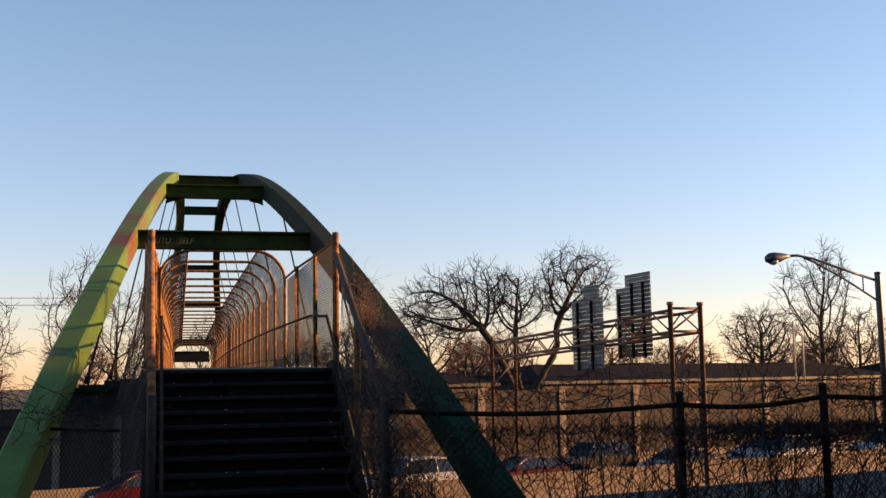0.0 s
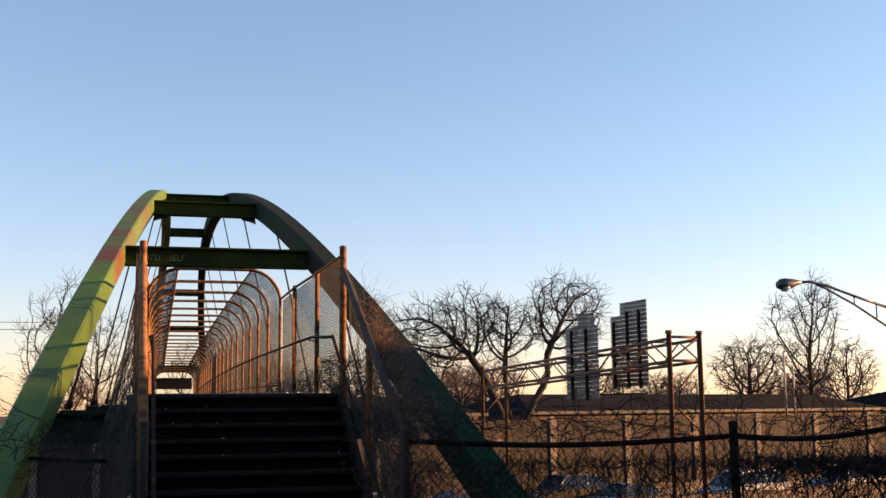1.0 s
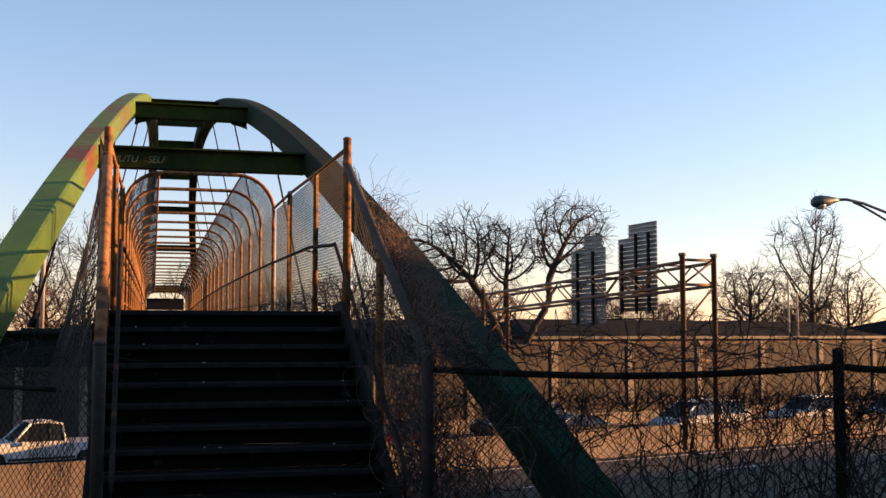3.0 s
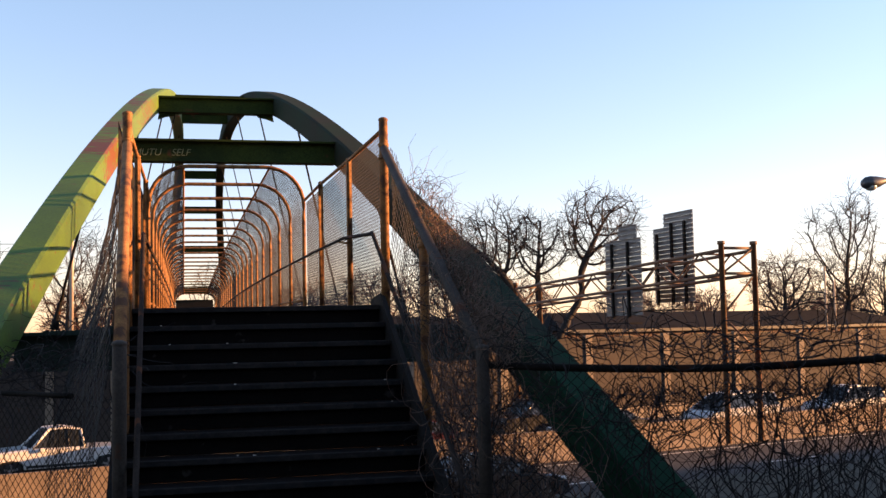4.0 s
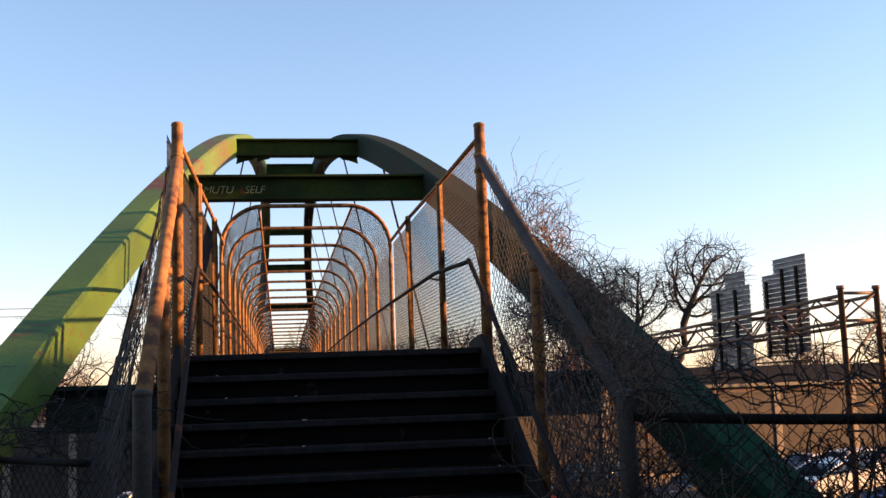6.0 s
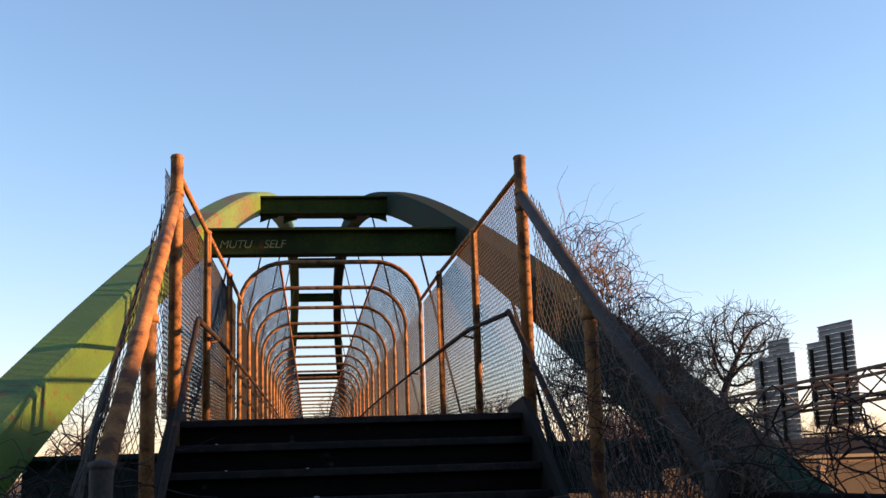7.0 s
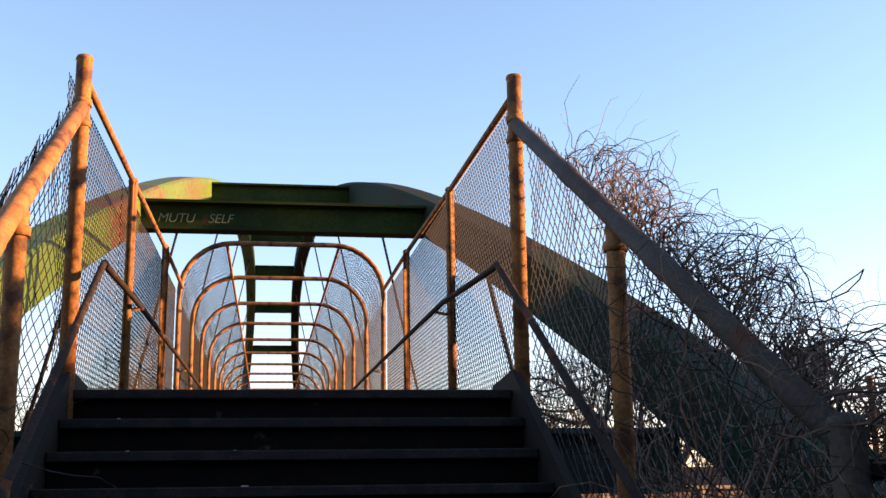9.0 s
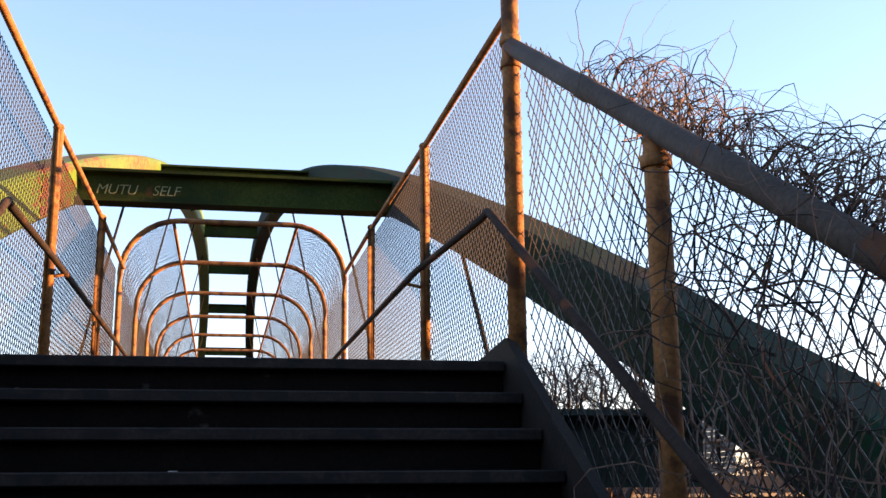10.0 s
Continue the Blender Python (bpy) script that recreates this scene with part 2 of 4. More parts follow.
def wire_fabric(name, surf, width, height, pitch, r, material, parent, seg=0.0, label=""):
    """Chain link: two families of slanted wires over the sheet surf(u, v)."""
    verts, faces = [], []
    for s in (1, -1):
        k = -height
        while k < width:
            u0, u1 = max(0.0, k), min(width, k + height)
            if u1 - u0 > 0.01:
                n = max(1, int((u1 - u0) / seg)) if seg else 1
                path = []
                for i in range(n + 1):
                    u = u0 + (u1 - u0) * i / n
                    v = (u - k) if s == 1 else height - (u - k)
                    path.append(surf(u, v))
                tube_data(path, r, 3, verts, faces, cap=False)
            k += pitch
    ob = mesh_part(name, verts, faces, material, parent, label)
    tagged(ob, kind="stuff")
    return ob


# ---- road valley: everything in it runs along U, a little askew to the bridge ----
SK = math.atan(0.33)
U, N = Vector((math.cos(SK), math.sin(SK), 0)), Vector((-math.sin(SK), math.cos(SK), 0))
ROAD_Z = -3.4


def at(u, n, z=0.0):
    """A place u metres along the road and n metres across it from the stair head."""
    return U * u + N * n + Vector((0, 0, z))


def strip(name, n0, n1, z0, z1, material, label, u0=-160, u1=220, category="", kind="structure", thick=0.4):
    vs = [at(u0, n0, z0), at(u1, n0, z0), at(u1, n1, z1), at(u0, n1, z1)]
    vs += [v - Vector((0, 0, thick)) for v in vs]
    fs = [(0, 1, 2, 3), (7, 6, 5, 4), (0, 4, 5, 1), (1, 5, 6, 2), (2, 6, 7, 3), (3, 7, 4, 0)]
    return tagged(mesh_part(name, vs, fs, material), label, category, kind=kind)


BAR_N, WALL_N = 24.5, 38.0
strip("ground", -400, -1.2, 0.0, 0.0, M_GRASS, "winter grass ground beside the stair foot", -600, 600, "ground")
strip("embankment", -1.2, 5.5, 0.0, ROAD_Z + 0.02, M_GRASS, "dry grass bank falling to the sunken road", -160, 220, "ground")
strip("road_near", 5.5, BAR_N, ROAD_Z, ROAD_Z, M_ROAD, "dark worn asphalt of the near carriageway", -300, 400, "road")
strip("road_far", BAR_N, WALL_N, ROAD_Z, ROAD_Z, M_ROAD, "asphalt of the far carriageway behind the barrier", -300, 400, "road")
for name, n in (("lane_line", 11.0), ("lane_line", 23.2), ("lane_line", 26.0), ("lane_line", 36.6)):
    strip(name, n, n + 0.14, ROAD_Z + 0.006, ROAD_Z + 0.006, M_PAINT, "worn white edge line on the asphalt", -160, 220, "road marking", thick=0.004)
for n in (14.8, 18.9, 29.4, 33.0):
    dashes = []
    for i in range(-14, 22):
        dashes.append((i * 9.0, n))
    vs, fs = [], []
    for u, nn in dashes:
        b = len(vs)
        vs += [at(u, nn, ROAD_Z + 0.006), at(u + 3, nn, ROAD_Z + 0.006), at(u + 3, nn + 0.13, ROAD_Z + 0.006), at(u, nn + 0.13, ROAD_Z + 0.006)]
        fs.append((b, b + 1, b + 2, b + 3))
    tagged(mesh_part("lane_dashes", vs, fs, M_PAINT), "dashed white lane line on the asphalt", "road marking", kind="structure")


def profile_run(name, prof, u0, u1, step, material, parent=None, gap=0.015, label=""):
    """Cast pieces of one cross-section (n, z) laid end to end along the road."""
    made = []
    u = u0
    me = None
    while u < u1 - 0.01:
        if me is None:
            n = len(prof)
            vs = [U * gap + N * a + Vector((0, 0, z)) for a, z in prof] + [U * (step - gap) + N * a + Vector((0, 0, z)) for a, z in prof]
            fs = [tuple(range(n)), tuple(reversed(range(n, 2 * n)))] + [((i + 1) % n, i, i + n, (i + 1) % n + n) for i in range(n)]
            me = bpy.data.meshes.new(name)
            me.from_pydata([tuple(v) for v in vs], [], fs)
            me.materials.append(material)
        ob = new(name, me)
        ob.location = U * u
        if parent:
            ob.parent = parent
        made.append(ob)
        u += step
    return made


barrier = empty("median_barrier", (0, 0, 0), "pale concrete median barrier catching the low sun", "barrier", kind="structure")
profile_run("barrier_piece", [(BAR_N - 0.32, ROAD_Z), (BAR_N - 0.28, ROAD_Z + 0.12), (BAR_N - 0.13, ROAD_Z + 0.4), (BAR_N - 0.09, ROAD_Z + 1.14), (BAR_N + 0.09, ROAD_Z + 1.14), (BAR_N + 0.13, ROAD_Z + 0.4), (BAR_N + 0.28, ROAD_Z + 0.12), (BAR_N + 0.32, ROAD_Z)], -72, 120, 6.0, mat("barrier_concrete", (0.25, 0.19, 0.14), (0.17, 0.13, 0.1), 0.9, 0, 1.0, 25, 0.3, (0.17, 0.14, 0.11), 0.64, 1.2, vary=0.06), barrier)

# retaining wall beyond the far lanes: panels between pilasters, each with a cap
PIL = 5.65
wall = empty("retaining_wall", (0, 0, 0), "tan concrete retaining wall with evenly spaced pilasters", "wall", kind="structure")
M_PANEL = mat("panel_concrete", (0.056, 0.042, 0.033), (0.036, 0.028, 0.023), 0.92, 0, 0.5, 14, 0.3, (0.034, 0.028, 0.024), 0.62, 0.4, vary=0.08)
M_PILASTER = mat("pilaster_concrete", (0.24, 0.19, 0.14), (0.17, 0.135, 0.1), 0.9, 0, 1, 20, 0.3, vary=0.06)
TOPS = lambda u: 0.75 + max(-0.5, min(0.3, 0.016 * u))
pm, qm = None, None
for i in range(2, 24):
    u = i * PIL + 0.6
    top = TOPS(u)
    bm = boxes(((-0.24, -0.1, ROAD_Z), (0.24, 0.06, top + 0.02)), ((-0.28, -0.14, top + 0.02), (0.28, 0.1, top + 0.2)), bev=0.02)
    p = part("pilaster", bm, M_PILASTER, wall)
    p.matrix_basis = Matrix.Translation(at(u, WALL_N)) @ Matrix.Rotation(SK, 4, "Z")
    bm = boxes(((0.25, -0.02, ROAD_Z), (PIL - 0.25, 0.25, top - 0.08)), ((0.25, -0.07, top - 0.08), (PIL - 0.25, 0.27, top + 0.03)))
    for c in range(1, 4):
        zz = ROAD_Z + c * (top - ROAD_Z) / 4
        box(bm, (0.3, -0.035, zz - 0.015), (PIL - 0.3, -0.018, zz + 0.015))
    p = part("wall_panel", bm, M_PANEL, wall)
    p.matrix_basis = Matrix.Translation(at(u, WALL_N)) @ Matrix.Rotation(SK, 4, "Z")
# past the bridge the wall turns away from the sun, in narrower bays
BEND, TURN, BAY = at(2 * PIL + 0.6 - 0.3, WALL_N), radians(-6.5), 2.75
side_wall = empty("retaining_wall", (0, 0, 0), "grey shaded concrete retaining wall with narrow pilasters", "wall", kind="structure")
for i in range(26):
    m = Matrix.Translation(BEND) @ Matrix.Rotation(TURN, 4, "Z") @ Matrix.Translation((-BAY * (i + 1), 0, 0))
    bm = boxes(((-0.17, -0.1, ROAD_Z), (0.17, 0.06, 0.7)), ((-0.22, -0.14, 0.7), (0.22, 0.1, 0.86)), bev=0.02)
    p = part("pilaster", bm, M_PILASTER, side_wall)
    p.matrix_basis = m
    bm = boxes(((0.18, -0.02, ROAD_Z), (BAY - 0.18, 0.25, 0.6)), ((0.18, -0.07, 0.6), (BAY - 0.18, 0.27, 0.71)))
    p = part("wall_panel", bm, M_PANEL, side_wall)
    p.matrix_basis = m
left_end = BEND + Matrix.Rotation(TURN, 3, "Z") @ Vector((-160, 0, 0))
for name, mt, zz, pts, label, cat in (
        ("ground_far", M_GRASS, 0.2, [BEND + N * 0.3, at(1500, WALL_N + 0.3), at(1500, 1500), at(-1500, 1500), left_end + Vector((0, 0.3, 0))], "grassy ground behind the retaining wall", "ground"),
        ("road_shoulder", M_ROAD, ROAD_Z, [BEND, left_end, at(-160, WALL_N)], "worn asphalt shoulder beside the far carriageway", "road")):
    vs = [(v.x, v.y, zz) for v in pts] + [(v.x, v.y, zz - 0.4) for v in pts]
    n = len(pts)
    fs = [tuple(range(n)), tuple(reversed(range(n, 2 * n)))] + [((i + 1) % n, i, i + n, (i + 1) % n + n) for i in range(n)]
    tagged(mesh_part(name, vs, fs, mt), label, cat, kind="structure")
curb = empty("far_kerb_barrier", (0, 0, 0), "low concrete kerb barrier along the retaining wall", "barrier", kind="structure")
profile_run("kerb_piece", [(WALL_N - 0.75, ROAD_Z), (WALL_N - 0.6, ROAD_Z + 0.62), (WALL_N - 0.4, ROAD_Z + 0.62), (WALL_N - 0.35, ROAD_Z)], -72, 120, 6.0, M_PILASTER, curb)


# ---- steel arch bridge ----
Y0, ZT, RISE, BASE, POW = 32.9, 9.3, 9.76, -5.15, 2.05
SPAN = Y0 - BASE
YD = 32.9


def rib_top(y):
    u = abs(y - Y0) / SPAN
    return ZT - RISE * ((u * u + 0.0012) ** (POW / 2) - 0.0012 ** (POW / 2))


def rib_x(z):
    return 2.82 - 0.198 * z


def deck_z(y):
    y = max(0.0, min(2 * YD, y))
    return 1.86 + 0.35 * (1 - ((y - YD) / YD) ** 2)


bridge = empty("arch_bridge", (0, 0, 0), "green steel tied-arch footbridge with peeling paint over a sunken road", "footbridge")
RW, RD = 0.35, 0.45


def rib(side, name):
    vs, fs = [], []
    n = 120
    for i in range(n + 1):
        y = BASE + (2 * SPAN) * i / n
        z = rib_top(y)
        e = 0.05
        d = Vector((0, 2 * e, rib_top(y + e) - rib_top(y - e))).normalized()
        x = rib_x(z) + (0.04 if side < 0 else 0.05)
        lean = Vector((-0.198 * d.z, d.y, d.z)).normalized()
        inward = Vector((-1, 0, 0)) - lean * lean.dot(Vector((-1, 0, 0)))
        inward.normalize()
        down = lean.cross(inward)
        down = -down if down.z > 0 else down
        p = Vector((x, y, z))
        c = 0.03
        for a, b in ((c, 0), (RW - c, 0), (RW, c), (RW, RD - c), (RW - c, RD), (c, RD), (0, RD - c), (0, c)):
            q = p + inward * a + down * b
            vs.append(Vector((q.x * side, q.y, q.z)))
    for i in range(n):
        for j in range(8):
            a, b = i * 8 + j, i * 8 + (j + 1) % 8
            f = (a, b, b + 8, a + 8)
            fs.append(f if side > 0 else tuple(reversed(f)))
    fs.append(tuple(range(8)))
    fs.append(tuple(n * 8 + j for j in range(8)))
    ob = mesh_part(name, vs, fs, M_RIB if side < 0 else M_RIB_SHADED, bridge)
    bm = bmesh.new()
    bm.from_mesh(ob.data)
    bmesh.ops.recalc_face_normals(bm, faces=bm.faces)
    bm.to_mesh(ob.data)
    bm.free()
    return ob


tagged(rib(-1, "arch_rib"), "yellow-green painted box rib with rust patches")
tagged(rib(1, "arch_rib"), "grey-green box rib with its shade darkened into the paint")
for y in (BASE, 2 * Y0 - BASE):
    for s in (-1, 1):
        bm = boxes(((s * 2.75 - 0.5, y - 0.9, -1.6), (s * 2.75 + 0.5, y + 0.7, -0.25)), bev=0.05)
        part("footing", bm, M_CONC, bridge, "concrete thrust block")


def i_beam(name, y, z1, h, half, w=0.24, mt=None):
    """One rolled I-section lying across the bridge."""
    zb, f, t = z1 - h, 0.03, 0.014
    prof = [(-w / 2, z1), (w / 2, z1), (w / 2, z1 - f), (t, z1 - f), (t, zb + f), (w / 2, zb + f), (w / 2, zb), (-w / 2, zb), (-w / 2, zb + f), (-t, zb + f), (-t, z1 - f), (-w / 2, z1 - f)]
    n = len(prof)
    vs = [(-half, y + a, z) for a, z in prof] + [(half, y + a, z) for a, z in prof]
    fs = [tuple(range(n)), tuple(reversed(range(n, 2 * n)))] + [((i + 1) % n, i, i + n, (i + 1) % n + n) for i in range(n)]
    return mesh_part(name, vs, fs, mt or M_RIB, bridge)


BRACES = [6.42 + 6.6 * i for i in range(9)]
for y in BRACES:
    z = rib_top(y) - 0.1
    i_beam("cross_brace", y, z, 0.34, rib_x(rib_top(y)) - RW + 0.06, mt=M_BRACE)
for y in BRACES[1:3]:
    half = rib_x(rib_top(y)) - RW + 0.04
    low = rib_top(y) - 0.1 - 0.34
    for s in (-1, 1):
        bm = bmesh.new()
        edge = [(half, low - 0.004), (half - 0.36, low - 0.004), (half - 0.3, low - 0.06), (half - 0.14, low - 0.09), (half + 0.02, low - 0.15)]
        rows = [[bm.verts.new((s * x, y + d, z)) for x, z in edge] for d in (-0.012, 0.012)]
        for a in range(len(edge)):
            b = (a + 1) % len(edge)
            bm.faces.new((rows[0][a], rows[0][b], rows[1][b], rows[1][a]))
        bm.faces.new(rows[0])
        bm.faces.new(list(reversed(rows[1])))
        bmesh.ops.recalc_face_normals(bm, faces=bm.faces)
        part("gusset_plate", bm, M_BRACE, bridge)
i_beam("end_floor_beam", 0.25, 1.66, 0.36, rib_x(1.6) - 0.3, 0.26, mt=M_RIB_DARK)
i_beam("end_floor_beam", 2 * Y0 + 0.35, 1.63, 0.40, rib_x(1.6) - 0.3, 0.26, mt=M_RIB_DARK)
i_beam("portal_beam", 64.0, deck_z(64.0) + 2.12, 0.75, 1.2, mt=M_STEEL)
HANG = [4.3 + 6.36 * i for i in range(10)]
for y in HANG:
    zd = deck_z(y)
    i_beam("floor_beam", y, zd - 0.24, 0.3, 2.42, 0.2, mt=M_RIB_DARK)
    for s in (-1, 1):
        x1 = s * (rib_x(rib_top(y)) - RW / 2)
        z1 = rib_top(y) - RD
        base = Vector((s * 2.3, y, zd - 0.23))
        top = Vector((x1, y, z1 + 0.05))
        tube("hanger", [base, top], 0.02, M_STEEL, bridge, 6)
        d = (top - base).normalized()
        tube("turnbuckle", [base, base + d * 0.12, base + d * 0.14, base + d * 0.34, base + d * 0.36], [0.05, 0.05, 0.034, 0.034, 0.02], M_STEEL, bridge, 8)
# deck slab and edge girders, following the camber
for name, x0, x1, zt, zb in (("deck_slab", -1.34, 1.34, 0.0, -0.14), ("edge_girder", -1.36, -1.2, -0.142, -0.42), ("edge_girder", 1.2, 1.36, -0.142, -0.42)):
    vs, fs = [], []
    n = 40
    for i in range(n + 1):
        y = 0.97 + (2 * YD - 0.97) * i / n
        z = deck_z(y)
        vs += [(x0, y, z + zt), (x1, y, z + zt), (x1, y, z + zb), (x0, y, z + zb)]
    for i in range(n):
        for j in range(4):
            a, b = i * 4 + j, i * 4 + (j + 1) % 4
            fs.append((a, a + 4, b + 4, b))
    fs += [(0, 1, 2, 3), (n * 4 + 3, n * 4 + 2, n * 4 + 1, n * 4)]
    mesh_part(name, vs, fs, M_CONC if name == "deck_slab" else M_RIB_DARK, bridge)

# scratched chalk writing on the first brace, plain strokes
zt = rib_top(BRACES[0]) - 0.1
chalk = bpy.data.curves.new("chalk_writing", "FONT")
chalk.body, chalk.size, chalk.extrude = "MUTU    SELF", 0.15, 0.002
chalk.shear, chalk.offset, chalk.space_character = 0.25, -0.002, 0.95
chalk.materials.append(M_CHALK)
word = new("chalk_writing", chalk)
word.parent = bridge
word.matrix_basis = Matrix.Translation((-1.42, BRACES[0] - 0.0155, zt - 0.24)) @ Matrix.Rotation(radians(90), 4, "X")
tagged(word, "pale hand-scratched graffiti letters")

# ---- stair ----
RISER, GOING, NSTEP = 0.169, 0.286, 11
stair = empty("stair", (0, 0, 0), "dark worn steel and concrete stair climbing to the bridge deck", "stair")
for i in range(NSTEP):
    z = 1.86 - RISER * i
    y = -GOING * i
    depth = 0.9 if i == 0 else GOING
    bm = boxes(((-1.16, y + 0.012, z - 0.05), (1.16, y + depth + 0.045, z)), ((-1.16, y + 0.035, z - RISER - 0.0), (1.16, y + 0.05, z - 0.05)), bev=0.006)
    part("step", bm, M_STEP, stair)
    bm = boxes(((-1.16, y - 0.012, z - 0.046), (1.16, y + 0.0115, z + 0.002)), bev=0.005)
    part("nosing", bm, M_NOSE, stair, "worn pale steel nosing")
flake_rng = random.Random(19)
for i in range(14):
    k = flake_rng.randrange(1, NSTEP)
    fx = flake_rng.choice((1.0, 1.0, 0.7, -0.2, -0.8)) + flake_rng.uniform(-0.12, 0.1)
    fy, fz, w = -GOING * k + 0.02 + 0.1 * flake_rng.random(), 1.86 - RISER * k, flake_rng.uniform(0.012, 0.026)
    bits = [(fx, fy, fz + 0.001), (fx + w, fy + 0.003, fz + 0.001), (fx + w * 0.8, fy + w * 0.7, fz + 0.001), (fx + 0.1 * w, fy + w * 0.6, fz + 0.001)]
    bits += [(a, b, c + 0.006) for a, b, c in bits]
    flake = mesh_part("paper_scrap", bits, [(3, 2, 1, 0), (4, 5, 6, 7), (0, 1, 5, 4), (1, 2, 6, 5), (2, 3, 7, 6), (3, 0, 4, 7)], M_PAINT)
    tagged(flake, "small white paper scrap lying on a stair tread", "litter", "litter on the stair")
L = GOING * NSTEP
for s in (-1, 1):
    prof = [(0.55, 1.93), (0.0, 1.97), (-L - 0.15, 1.97 - (L + 0.15) * RISER / GOING), (-L - 0.15, -0.05), (-L + 0.15, -0.05), (0.0, 1.52), (0.55, 1.52)]
    vs = [(s * 1.165, y, z) for y, z in prof] + [(s * 1.21, y, z) for y, z in prof]
    n = len(prof)
    fs = [tuple(range(n)), tuple(reversed(range(n, 2 * n)))] + [(i, (i + 1) % n, (i + 1) % n + n, i + n) for i in range(n)]
    mesh_part("stringer", vs, fs, M_STEEL, stair)


def up_stair(y):
    """Height of the nosing line at y."""
    return 1.86 + min(0.0, y) * RISER / GOING


# handrails: a bar down the stair flight that bends over at the head and runs on along the deck
for s in (-1, 1):
    x = s * 1.1
    low, mid, lag = (x, x, 0.0) if s > 0 else (-0.98, -1.05, 0.14)
    flight = [(low, -3.35, 0.33), (low, -3.38, 0.60), (low, -3.3, 0.68), (mid, lag - 0.04, 2.54), (mid, lag + 0.02, 2.565), (mid, lag + 0.1, 2.56)]
    flight += [(x, 0.1 + 1.9 * i, deck_z(0.1 + 1.9 * i) + 0.78) for i in range(1, 33)]
    tube("handrail", flight, 0.02, M_HANDRAIL, stair, 8, "thin dark steel handrail")
    for i in range(13):
        y = 2.34 + 5.0 * i
        tube("rail_bracket", [(x, y, deck_z(y) + 0.76), (s * 1.2, y, deck_z(y) + 0.74)], 0.012, M_PIPE, stair, 6)

def slanted_fabric(foot, head, s, pitch=0.085, r=0.003):
    """Chain link beside the flight: even diamonds cut off along the stair below and just over the sloping rail above."""
    verts, faces = [], []
    y0, y1 = foot.y, head.y

    def span(y):
        k = (y - y0) / (y1 - y0)
        top = foot.z + (head.z - foot.z) * k + 0.04 + (0.03 if s < 0 else 0.03) * min(1.0, 3.0 * (1 - k))
        return max(0.02, up_stair(y) - 0.12), top, foot.x + (head.x - foot.x) * k + s * 0.06

    def sag(y, z):
        low, top, x = span(y)
        k, v = (y - y0) / (y1 - y0), min(1.0, max(0.0, (z - low) / max(0.1, top - low)))
        out = (0.5 if s < 0 else 0.06) * math.sin(math.pi * (0.12 + 0.86 * k)) * (1 - v)
        return x + s * (out + 0.012 * math.sin(9 * y + 5 * z))

    for sign in (1, -1):
        c = -6.0
        while c < 8.0:
            inside = []
            for i in range(121):
                y = y0 + (y1 - y0) * i / 120
                z = sign * 1.15 * y + c
                low, top, x = span(y)
                if low <= z <= top:
                    inside.append((x, y, z))
                elif len(inside) > 1:
                    break
            if len(inside) > 1:
                n = max(2, len(inside) // 8)
                picks = [inside[round(q * (len(inside) - 1) / n)] for q in range(n + 1)]
                tube_data([(sag(b, c_), b, c_) for a, b, c_ in picks], r, 3, verts, faces, cap=False)
            c += pitch * 1.15
    ob = mesh_part("chain_link", verts, faces, M_WIRE, fence)
    return tagged(ob, kind="stuff")


# ---- fence posts, rails and wire on stair and deck ----
fence = empty("bridge_fence", (0, 0, 0), "rust-streaked steel pipe fence and cage with chain-link wire", "fence")
X = 1.225
for s in (-1, 1):
    bx = X if s > 0 else -1.19
    post("head_post", bx, 0, 1.5, 3.70, 0.044, M_PIPE, fence)
    for y in (2.34, 5.11):
        post("fence_post", bx, y, deck_z(y) - 0.1, deck_z(y) + (1.76 if y < 3 else 1.81), 0.034, M_PIPE, fence)
    # thick sloping rail
    foot = Vector((X + 0.05, -3.35, 1.42)) if s > 0 else Vector((-1.09, -3.1, 1.499))
    head = Vector((bx, -0.03, 3.38))
    d = foot - head
    tube("sloping_rail", [head, head + d * 0.28, head + d * 0.285, head + d * 0.32, head + d * 0.325, head + d * 0.62, head + d * 0.625, head + d * 0.66, head + d * 0.665, foot], [0.043, 0.043, 0.047, 0.047, 0.043, 0.043, 0.047, 0.047, 0.043, 0.043], M_PIPE if s < 0 else M_PIPE_SHADED, fence, 12, "thick sloping pipe rail")
    mid = head + d * 0.49
    post("stair_post", mid.x, mid.y, up_stair(mid.y) - 0.5, mid.z - 0.02, 0.04, M_PIPE, fence)
    post("foot_post", foot.x, foot.y, 0, foot.z + 0.08, 0.046, M_PIPE_SHADED, fence)
    # clamp collars
    for k, z in ((0.0, 3.42), (0.0, 3.3), (mid.y, mid.z - 0.12)):
        cx = bx if k == 0 else mid.x
        tube("collar", [(cx, k, z - 0.02), (cx, k, z + 0.02)], 0.052, M_PIPE, fence, 12)
    # deck top rail as far as the first hoop
    tube("top_rail", [(bx, 0, 3.58), (bx, 2.34, deck_z(2.34) + 1.73), (bx, 5.11, deck_z(5.11) + 1.77), (bx, 7.41, deck_z(7.41) + 1.76)], 0.022, M_PIPE, fence, 8)

    slanted_fabric(foot, head, s)
    for y0, y1 in ((0.0, 2.34), (2.34, 5.11), (5.11, 7.41)):
        def sheet(u, v, y0=y0, s=s):
            y = y0 + u
            return Vector((s * (X + 0.045), y, deck_z(y) + 0.02 + v * 1.72 / 1.62))
        wire_fabric("chain_link", sheet, y1 - y0, 1.62, 0.068, 0.0027, M_WIRE, fence)

HOOPS = [7.41 + 2.4 * i for i in range(23)]
RAD = 0.62
